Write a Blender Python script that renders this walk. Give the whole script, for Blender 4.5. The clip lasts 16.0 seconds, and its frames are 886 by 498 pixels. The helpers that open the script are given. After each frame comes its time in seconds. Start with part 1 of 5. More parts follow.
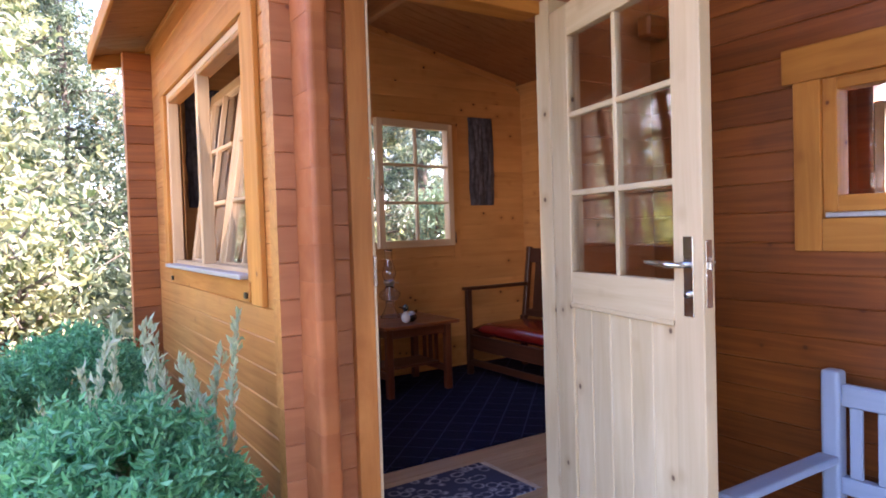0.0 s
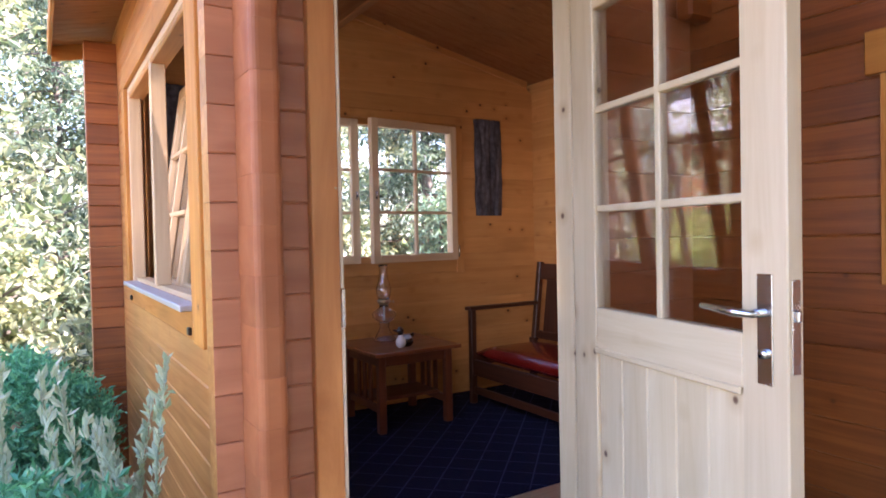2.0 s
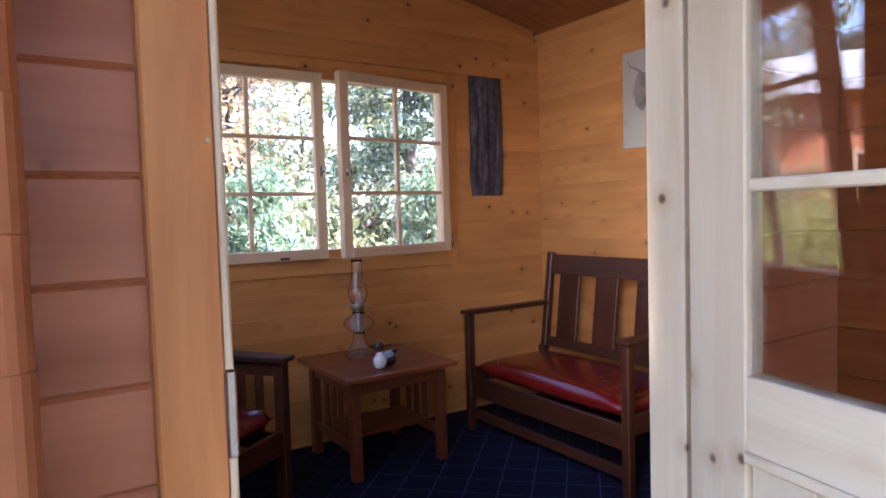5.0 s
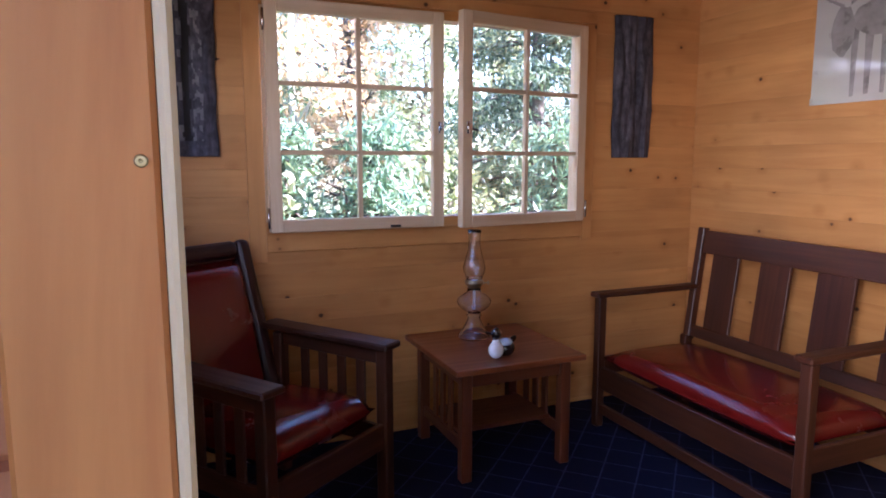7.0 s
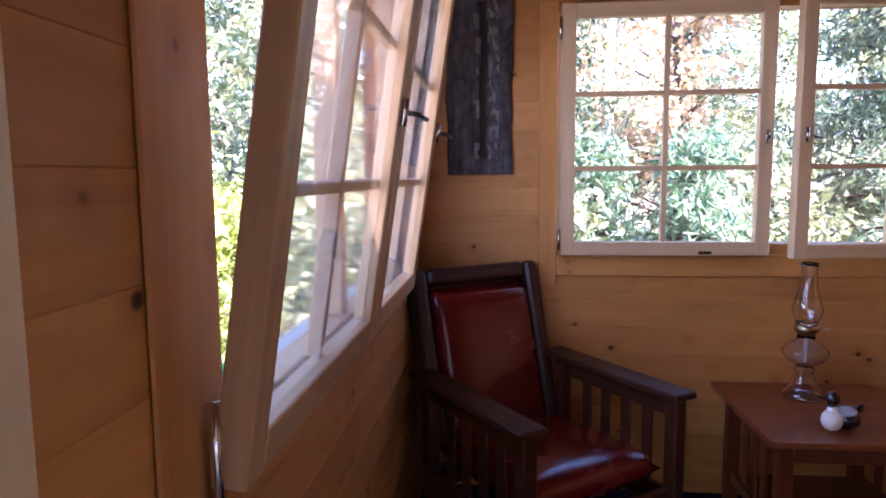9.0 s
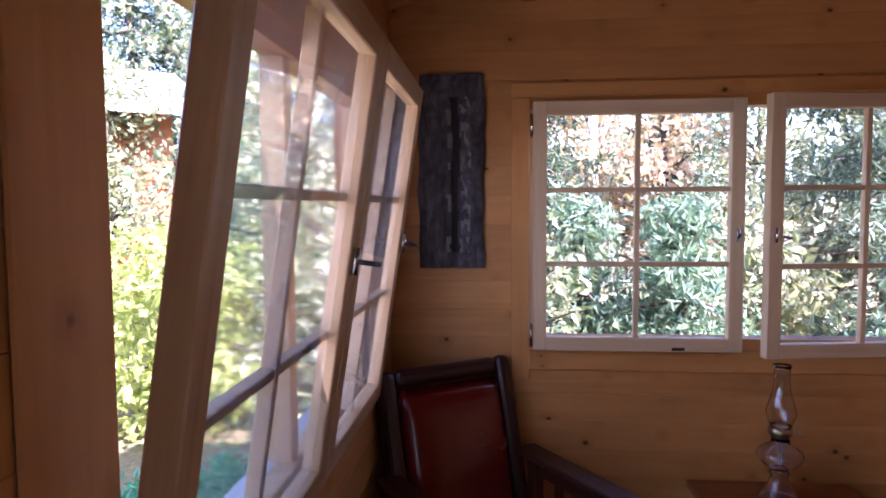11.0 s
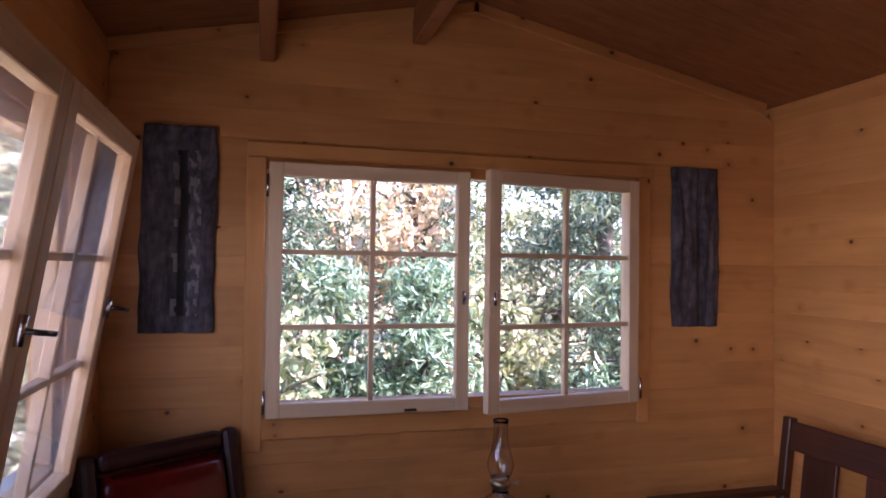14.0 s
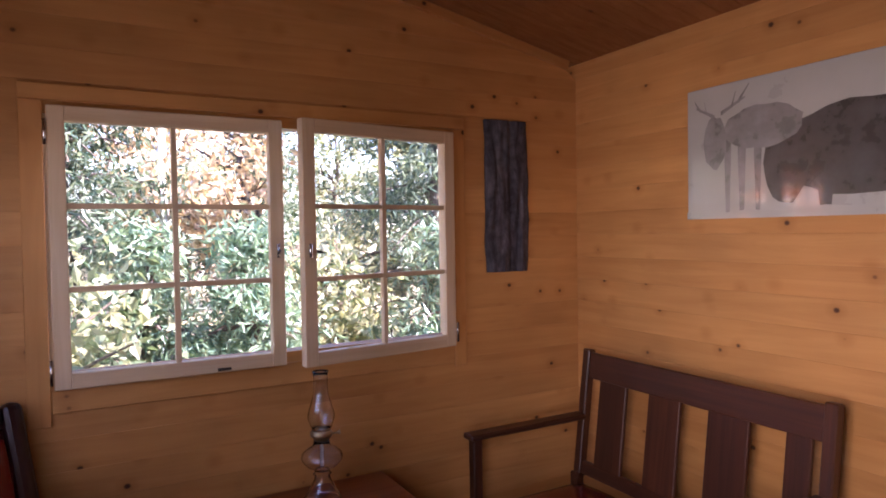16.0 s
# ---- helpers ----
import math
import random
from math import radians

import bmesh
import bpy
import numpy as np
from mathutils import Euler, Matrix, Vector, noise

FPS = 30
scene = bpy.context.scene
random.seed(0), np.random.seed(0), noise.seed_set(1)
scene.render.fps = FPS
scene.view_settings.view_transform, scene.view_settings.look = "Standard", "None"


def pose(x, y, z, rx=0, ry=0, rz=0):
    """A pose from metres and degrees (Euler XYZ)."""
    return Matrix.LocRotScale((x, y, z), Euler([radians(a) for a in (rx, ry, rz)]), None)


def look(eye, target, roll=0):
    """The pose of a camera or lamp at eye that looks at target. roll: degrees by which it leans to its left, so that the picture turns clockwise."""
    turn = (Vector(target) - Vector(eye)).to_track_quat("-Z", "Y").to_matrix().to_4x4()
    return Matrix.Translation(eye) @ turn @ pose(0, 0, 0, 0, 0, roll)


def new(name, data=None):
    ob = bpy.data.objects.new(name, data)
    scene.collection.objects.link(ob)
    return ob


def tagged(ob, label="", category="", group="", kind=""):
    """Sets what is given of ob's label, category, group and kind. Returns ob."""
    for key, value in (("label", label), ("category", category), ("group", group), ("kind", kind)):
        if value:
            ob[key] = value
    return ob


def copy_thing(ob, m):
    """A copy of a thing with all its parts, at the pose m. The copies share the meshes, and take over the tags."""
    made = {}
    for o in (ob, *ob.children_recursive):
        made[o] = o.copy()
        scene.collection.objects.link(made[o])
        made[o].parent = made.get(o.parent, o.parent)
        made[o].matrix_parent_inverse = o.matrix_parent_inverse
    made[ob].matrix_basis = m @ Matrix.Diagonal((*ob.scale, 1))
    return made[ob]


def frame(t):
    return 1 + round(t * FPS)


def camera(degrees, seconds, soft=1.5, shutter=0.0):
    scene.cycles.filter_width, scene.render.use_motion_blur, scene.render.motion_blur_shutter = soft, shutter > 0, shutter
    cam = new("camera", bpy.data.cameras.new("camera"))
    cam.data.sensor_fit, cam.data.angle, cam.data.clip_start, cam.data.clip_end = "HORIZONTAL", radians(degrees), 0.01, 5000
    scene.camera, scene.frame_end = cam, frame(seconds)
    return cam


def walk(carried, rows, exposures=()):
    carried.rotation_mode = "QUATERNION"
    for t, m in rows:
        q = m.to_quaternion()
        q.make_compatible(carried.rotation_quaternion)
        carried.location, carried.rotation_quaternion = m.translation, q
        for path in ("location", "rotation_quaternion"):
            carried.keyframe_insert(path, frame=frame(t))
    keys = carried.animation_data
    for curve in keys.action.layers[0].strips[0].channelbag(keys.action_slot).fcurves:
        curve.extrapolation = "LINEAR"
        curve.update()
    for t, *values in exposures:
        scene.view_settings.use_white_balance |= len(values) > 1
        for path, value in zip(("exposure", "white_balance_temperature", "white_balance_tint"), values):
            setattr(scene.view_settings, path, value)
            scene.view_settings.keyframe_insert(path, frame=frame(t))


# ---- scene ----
cam = camera(68.5, 16.0, 1.8)
PATH = [
    (0, (0.982, 0.618, 1.173), (2.06, 2.302, 1.112), -1.8),
    (0.5, (1.036, 0.746, 1.225), (2.157, 2.4, 1.129), -2.2),
    (1, (1.096, 0.867, 1.199), (2.219, 2.518, 1.090), -2.0),
    (1.5, (1.226, 0.996, 1.211), (2.306, 2.678, 1.123), -0.6),
    (2, (1.302, 1.014, 1.224), (2.357, 2.713, 1.181), -1.2),
    (2.5, (1.351, 1.122, 1.204), (2.433, 2.805, 1.213), -2.2),
    (3, (1.397, 1.254, 1.225), (2.528, 2.904, 1.216), -2.4),
    (3.5, (1.47, 1.381, 1.217), (2.6, 3.031, 1.175), -2.2),
    (6, (1.925, 2.054, 1.298), (2.902, 3.794, 1.124), -1.3),
    (6.5, (1.954, 2.117, 1.312), (2.808, 3.925, 1.084), -0.9),
    (7, (1.974, 2.244, 1.352), (2.746, 4.083, 1.082), 0.0),
    (7.5, (1.979, 2.318, 1.376), (2.674, 4.187, 1.063), -0.3),
    (8, (2.021, 2.394, 1.376), (2.521, 4.306, 1.02), -0.1),
    (8.5, (2.09, 2.43, 1.355), (2.205, 4.43, 1.079), -0.8),
    (9, (2.15, 2.458, 1.361), (1.961, 4.437, 1.141), -0.5),
    (11.5, (2.248, 2.522, 1.651), (2.085, 4.512, 1.542), -0.3),
    (12, (2.226, 2.532, 1.648), (2.181, 4.53, 1.571), -0.1),
    (12.5, (2.249, 2.529, 1.64), (2.375, 4.525, 1.616), 0.9),
    (13, (2.298, 2.528, 1.681), (2.558, 4.511, 1.685), 0.7),
    (13.5, (2.338, 2.571, 1.662), (2.713, 4.535, 1.706), 0.7),
    (14, (2.361, 2.535, 1.633), (2.892, 4.463, 1.689), 0.8),
    (14.5, (2.361, 2.55, 1.638), (3.087, 4.413, 1.688), 0.3),
    (15, (2.383, 2.542, 1.645), (3.226, 4.355, 1.676), -0.3),
    (15.5, (2.43, 2.539, 1.623), (3.365, 4.307, 1.615), -0.6),
    (16, (2.471, 2.507, 1.574), (3.443, 4.254, 1.521), -0.9),
]
EXPOSURES = [(0, 3.05, 6100, 35), (0.5, 3.1, 6100, 34), (2.5, 3.2, 5700, 31), (3.5, 3.3, 5550, 30), (6, 3.4, 5300, 29), (7, 3.45, 5200, 29), (8, 3.6, 5250, 32), (9, 3.5, 5350, 36),
             (11.5, 2.8, 5350, 38), (12.5, 2.62, 5350, 39), (13.5, 2.72, 5450, 39), (14.5, 2.95, 5600, 42), (16, 3.05, 5750, 40)]
walk(cam, [(t, look(eye, target, roll)) for t, eye, target, roll in PATH], EXPOSURES)

# ---------------------------------------------------------------- light
SUN_AZ, SUN_EL = 130.0, 46.0          # degrees from +y towards +x, and above the horizon
world = bpy.data.worlds.new("sky_world")
scene.world = world
world.use_nodes = True
wn = world.node_tree
sky = wn.nodes.new("ShaderNodeTexSky")
sky.sky_type = "NISHITA"
sky.sun_disc = False
sky.sun_elevation = radians(SUN_EL)
sky.sun_rotation = radians(SUN_AZ)
wn.links.new(sky.outputs[0], wn.nodes["Background"].inputs[0])
wn.nodes["Background"].inputs[1].default_value = 0.15
sun = new("sun", bpy.data.lights.new("sun", "SUN"))
sun.data.energy, sun.data.angle, sun.data.color = 5.0, radians(0.6), (1.0, 0.93, 0.82)
sun.matrix_world = look((0, 0, 0), (-math.sin(radians(SUN_AZ)) * math.cos(radians(SUN_EL)),
                                    -math.cos(radians(SUN_AZ)) * math.cos(radians(SUN_EL)),
                                    -math.sin(radians(SUN_EL))))

# fill lamp added just inside the open door, boosting daylight on the east wall
door_fill = new("door_fill_lamp", bpy.data.lights.new("door_fill_lamp", "AREA"))
door_fill.data.shape, door_fill.data.size, door_fill.data.size_y = "RECTANGLE", 0.34, 0.8
door_fill.data.energy, door_fill.data.color = 0.9, (1.0, 0.88, 0.68)
door_fill.data.spread = radians(76)
door_fill.matrix_world = look((2.50, 2.78, 1.40), (4.8, 3.95, 1.10))
# fill lamp added in the west window's opening to strengthen its daylight
west_fill = new("window_fill_lamp", bpy.data.lights.new("window_fill_lamp", "AREA"))
west_fill.data.shape, west_fill.data.size, west_fill.data.size_y = "RECTANGLE", 1.2, 0.78
west_fill.data.spread = radians(130)
west_fill.data.energy, west_fill.data.color = 0.55, (1.0, 0.94, 0.82)
west_fill.matrix_world = look((1.765, 3.94, 1.50), (3.5, 5.0, 1.9))

# ---------------------------------------------------------------- materials


def material(name):
    m = bpy.data.materials.new(name)
    m.use_nodes = True
    nt = m.node_tree
    return m, nt, nt.nodes["Principled BSDF"]


def node(nt, kind, **inputs):
    n = nt.nodes.new(kind)
    for k, v in inputs.items():
        n.inputs[k.replace("_", " ")].default_value = v
    return n


def ramp(nt, fac, stops):
    r = nt.nodes.new("ShaderNodeValToRGB")
    els = r.color_ramp.elements
    while len(els) < len(stops):
        els.new(0.5)
    for e, (p, c) in zip(els, stops):
        e.position, e.color = p, (*c, 1)
    nt.links.new(fac, r.inputs[0])
    return r.outputs[0]


def mixed(nt, mode, fac, a, b):
    n = nt.nodes.new("ShaderNodeMix")
    n.data_type, n.blend_type = "RGBA", mode
    for sock, v in ((n.inputs[0], fac), (n.inputs[6], a), (n.inputs[7], b)):
        if isinstance(v, (int, float)):
            sock.default_value = v
        elif isinstance(v, tuple):
            sock.default_value = (*v, 1)
        else:
            nt.links.new(v, sock)
    return n.outputs[2]


def local_coords(nt, scale, shift=40.0):
    """Object coordinates, moved at random from object to object."""
    tc = nt.nodes.new("ShaderNodeTexCoord")
    info = nt.nodes.new("ShaderNodeObjectInfo")
    mul = nt.nodes.new("ShaderNodeMath")
    mul.operation = "MULTIPLY"
    mul.inputs[1].default_value = shift
    nt.links.new(info.outputs["Random"], mul.inputs[0])
    add = nt.nodes.new("ShaderNodeVectorMath")
    add.operation = "ADD"
    nt.links.new(tc.outputs["Object"], add.inputs[0])
    nt.links.new(mul.outputs[0], add.inputs[1])
    mp = nt.nodes.new("ShaderNodeMapping")
    mp.inputs["Scale"].default_value = scale
    nt.links.new(add.outputs[0], mp.inputs[0])
    return add.outputs[0], mp.outputs[0], info.outputs["Random"]


def bump(nt, bsdf, height, strength, distance=0.002):
    b = node(nt, "ShaderNodeBump", Strength=strength, Distance=distance)
    nt.links.new(height, b.inputs["Height"])
    nt.links.new(b.outputs[0], bsdf.inputs["Normal"])


def wood(name, dark, light, rough=0.5, knots=0.0, knot_colour=(0.12, 0.05, 0.02), grain=30.0, coat=0.0,
         stain=0.25, tone=0.15, bumps=0.25, specular=0.5):
    """Planed wood; the grain runs along the part's own x."""
    m, nt, bsdf = material(name)
    raw, mp, rnd = local_coords(nt, (1.0, grain, grain))
    warp = node(nt, "ShaderNodeTexNoise", Scale=2.2, Detail=2.0)
    nt.links.new(raw, warp.inputs["Vector"])
    n1 = node(nt, "ShaderNodeTexNoise", Scale=1.3, Detail=6.0, Roughness=0.62, Distortion=0.7)
    nt.links.new(mp, n1.inputs["Vector"])
    base = ramp(nt, n1.outputs["Fac"], ((0.28, dark), (0.5, tuple((a + b) / 2 for a, b in zip(dark, light))), (0.72, light)))
    # broad unevenness of the finish
    big = ramp(nt, warp.outputs["Fac"], ((0.3, (1 - stain,) * 3), (0.7, (1.0,) * 3)))
    base = mixed(nt, "MULTIPLY", 1.0, base, big)
    tonev = ramp(nt, rnd, ((0.0, (1 - tone, 1 - 1.2 * tone, 1 - 1.4 * tone)), (1.0, (1.0, 1.0, 1.0))))
    base = mixed(nt, "MULTIPLY", 1.0, base, tonev)
    if knots:
        mk = nt.nodes.new("ShaderNodeMapping")
        mk.inputs["Scale"].default_value = (6.2, 7.2, 7.2)
        nt.links.new(raw, mk.inputs[0])
        v = node(nt, "ShaderNodeTexVoronoi", Scale=1.0, Randomness=1.0)
        nt.links.new(mk.outputs[0], v.inputs["Vector"])
        spots = ramp(nt, v.outputs["Distance"], ((0.0, (1, 1, 1)), (knots * 0.55, (0.9, 0.9, 0.9)), (knots, (0, 0, 0))))
        base = mixed(nt, "MIX", spots, base, knot_colour)
        halo = ramp(nt, v.outputs["Distance"], ((0.0, (0.78, 0.7, 0.62)), (knots * 3.2, (1, 1, 1))))
        base = mixed(nt, "MULTIPLY", 1.0, base, halo)
    nt.links.new(base, bsdf.inputs["Base Color"])
    rr = ramp(nt, n1.outputs["Fac"], ((0.2, (rough + 0.12,) * 3), (0.8, (rough - 0.06,) * 3)))
    nt.links.new(rr, bsdf.inputs["Roughness"])
    bsdf.inputs["Coat Weight"].default_value = coat
    bsdf.inputs["Coat Roughness"].default_value = 0.2
    bsdf.inputs["Specular IOR Level"].default_value = specular
    bump(nt, bsdf, n1.outputs["Fac"], bumps)
    return m


def plain(name, colour, rough=0.5, metal=0.0, mottled=0.15, scale=12.0, coat=0.0, bumps=0.0):
    m, nt, bsdf = material(name)
    raw, mp, rnd = local_coords(nt, (1, 1, 1))
    n1 = node(nt, "ShaderNodeTexNoise", Scale=scale, Detail=5.0, Roughness=0.6)
    nt.links.new(raw, n1.inputs["Vector"])
    c = ramp(nt, n1.outputs["Fac"], ((0.3, tuple(v * (1 - mottled) for v in colour)), (0.7, tuple(min(1, v * (1 + mottled)) for v in colour))))
    nt.links.new(c, bsdf.inputs["Base Color"])
    rr = ramp(nt, n1.outputs["Fac"], ((0.3, (max(0.02, rough - 0.08),) * 3), (0.7, (rough + 0.08,) * 3)))
    nt.links.new(rr, bsdf.inputs["Roughness"])
    bsdf.inputs["Metallic"].default_value = metal
    bsdf.inputs["Coat Weight"].default_value = coat
    bsdf.inputs["Coat Roughness"].default_value = 0.04
    if bumps:
        bump(nt, bsdf, n1.outputs["Fac"], bumps, 0.004)
    return m


def glass_material(name, tint=(1, 1, 1), rough=0.0):
    m, nt, bsdf = material(name)
    bsdf.inputs["Base Color"].default_value = (*tint, 1)
    bsdf.inputs["Transmission Weight"].default_value = 1.0
    bsdf.inputs["Roughness"].default_value = rough
    bsdf.inputs["IOR"].default_value = 1.45
    return m


def leaf_material(name, a, b, trans=0.45):
    m, nt, bsdf = material(name)
    geo = nt.nodes.new("ShaderNodeNewGeometry")
    c = ramp(nt, geo.outputs["Random Per Island"], ((0.0, a), (0.6, tuple((p + q) / 2 for p, q in zip(a, b))), (1.0, b)))
    nt.links.new(c, bsdf.inputs["Base Color"])
    bsdf.inputs["Roughness"].default_value = 0.38
    tr = nt.nodes.new("ShaderNodeBsdfTranslucent")
    c2 = mixed(nt, "MULTIPLY", 1.0, c, (1.7, 1.7, 1.2))
    nt.links.new(c2, tr.inputs[0])
    mix = nt.nodes.new("ShaderNodeMixShader")
    mix.inputs[0].default_value = trans
    nt.links.new(bsdf.outputs[0], mix.inputs[1])
    nt.links.new(tr.outputs[0], mix.inputs[2])
    nt.links.new(mix.outputs[0], nt.nodes["Material Output"].inputs[0])
    return m


HONEY = wood("honey_stained_spruce", (0.42, 0.148, 0.03), (0.63, 0.27, 0.06), 0.42, 0.05, (0.14, 0.04, 0.012), 26, 0.15, 0.25, 0.14)
STAIN = wood("stained_spruce", (0.21, 0.050, 0.008), (0.41, 0.122, 0.022), 0.42, 0.10, (0.10, 0.02, 0.008), 26, 0.15, 0.3, 0.22)
JAMBWOOD = wood("orange_jamb_wood", (0.40, 0.122, 0.026), (0.66, 0.275, 0.076), 0.5, 0.085, (0.20, 0.06, 0.02), 9, 0.0, 0.34, 0.06, 0.15, 0.35)
TIPWOOD = wood("stained_log_tip", (0.33, 0.095, 0.028), (0.45, 0.15, 0.048), 0.5, 0.0, (0.1, 0.03, 0.01), 6, 0.0, 0.25, 0.05, 0.12, 0.3)
ENDGRAIN = wood("stained_log_end", (0.38, 0.13, 0.05), (0.53, 0.205, 0.085), 0.5, 0.09, (0.17, 0.05, 0.03), 9, 0.1, 0.2, 0.12)
AMBER = wood("amber_trim_wood", (0.46, 0.165, 0.028), (0.66, 0.285, 0.055), 0.5, 0.07, (0.14, 0.04, 0.015), 14, 0.0, 0.28, 0.12, 0.15, 0.25)
PINE = wood("natural_pine", (0.54, 0.242, 0.068), (0.68, 0.332, 0.098), 0.5, 0.09, (0.06, 0.02, 0.010), 14, 0.05, 0.22, 0.16, 0.12, 0.35)
DOORPINE = wood("pale_pine", (0.62, 0.46, 0.265), (0.75, 0.60, 0.39), 0.5, 0.075, (0.13, 0.06, 0.03), 14, 0.05, 0.16, 0.07, 0.15)
# window pine made darker and more orange: backlit shade put into its colour
SASHBACKLIT = wood("backlit_window_pine", (0.50, 0.30, 0.14), (0.66, 0.43, 0.23), 0.45, 0.0, (0.2, 0.1, 0.05), 22, 0.1, 0.15, 0.08)
SASHPINE = wood("window_pine", (0.60, 0.42, 0.25), (0.72, 0.55, 0.36), 0.5, 0.0, (0.2, 0.1, 0.05), 22, 0.05, 0.12, 0.06)
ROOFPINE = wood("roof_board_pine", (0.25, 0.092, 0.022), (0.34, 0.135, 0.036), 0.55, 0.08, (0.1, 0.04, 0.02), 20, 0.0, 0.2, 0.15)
FLOORPINE = wood("floor_pine", (0.48, 0.31, 0.16), (0.60, 0.42, 0.24), 0.5, 0.06, (0.16, 0.08, 0.04), 20, 0.1, 0.2, 0.1)
DARKOAK = wood("dark_oak", (0.034, 0.009, 0.0032), (0.086, 0.025, 0.009), 0.42, 0.0, (0, 0, 0), 30, 0.05, 0.3, 0.12, 0.2, 0.4)
# table wood with the shade on legs and aprons put into its colour
TABLEWOOD = wood("red_brown_table_wood", (0.10, 0.022, 0.007), (0.18, 0.046, 0.015), 0.34, 0.0, (0, 0, 0), 34, 0.35, 0.25, 0.1)
# brighter copy for the top: the light falling on it is painted in
LITTOP = wood("lit_table_top", (0.17, 0.040, 0.011), (0.28, 0.078, 0.022), 0.3, 0.0, (0, 0, 0), 24, 0.2, 0.3, 0.1, 0.12)
BLUEWOOD = wood("blue_grey_paint", (0.30, 0.37, 0.50), (0.36, 0.43, 0.56), 0.5, 0.0, (0, 0, 0), 18, 0.0, 0.12, 0.04, 0.12)
VINYL = plain("red_vinyl", (0.115, 0.006, 0.004), 0.22, 0.0, 0.12, 5, 0.0)
DARKVINYL = plain("dark_red_vinyl", (0.022, 0.003, 0.003), 0.4, 0.0, 0.2, 8, 0.0)
SILVER = plain("satin_chrome", (0.62, 0.62, 0.63), 0.22, 1.0, 0.05, 40)
DARKMETAL = plain("dark_metal", (0.05, 0.045, 0.04), 0.4, 0.9, 0.2, 60)
BRASS = plain("worn_brass", (0.42, 0.33, 0.18), 0.35, 1.0, 0.2, 40)
WHITEGLAZE = plain("white_glaze", (0.78, 0.80, 0.84), 0.18, 0.0, 0.04, 20, 0.6)
BLACKGLAZE = plain("black_glaze", (0.012, 0.012, 0.015), 0.18, 0.0, 0.1, 20, 0.6)
# blue reflection painted on the ornament's dark rear
BLUEREFLECT = plain("pale_blue_reflection", (0.32, 0.42, 0.58), 0.2, 0.0, 0.1, 20, 0.5)
GREYSILL = plain("grey_sill_metal", (0.45, 0.46, 0.5), 0.4, 0.6, 0.1, 30)
FELT = plain("grey_roof_felt", (0.09, 0.085, 0.08), 0.9, 0.0, 0.25, 60, 0, 0.4)
WICKW = plain("cotton_wick", (0.7, 0.66, 0.55), 0.9)
GLASS = glass_material("window_glass")
LAMPGLASS = glass_material("lamp_glass", (0.93, 0.95, 1.0))
NEEDLES = leaf_material("conifer_green", (0.028, 0.058, 0.036), (0.20, 0.24, 0.15), 0.3)
LEAVES = leaf_material("broad_leaf_green", (0.06, 0.095, 0.045), (0.48, 0.46, 0.29), 0.4)
AUTUMN = leaf_material("autumn_leaf", (0.30, 0.19, 0.10), (0.56, 0.45, 0.32), 0.4)
YELLOWG = leaf_material("yellow_green_leaf", (0.20, 0.24, 0.06), (0.46, 0.48, 0.18), 0.5)
THUJA = leaf_material("blue_green_thuja", (0.05, 0.21, 0.115), (0.21, 0.53, 0.28), 0.3)
SPIKE = leaf_material("grey_flower_spike", (0.30, 0.38, 0.28), (0.56, 0.60, 0.48), 0.35)
YOUNGFIR = leaf_material("young_fir_green", (0.06, 0.12, 0.08), (0.30, 0.39, 0.26), 0.3)
BIRCHBARK = plain("birch_bark", (0.62, 0.60, 0.56), 0.7, 0.0, 0.35, 14, 0, 0.3)
BARKM = plain("tree_bark", (0.11, 0.085, 0.065), 0.9, 0.0, 0.4, 25, 0, 0.6)


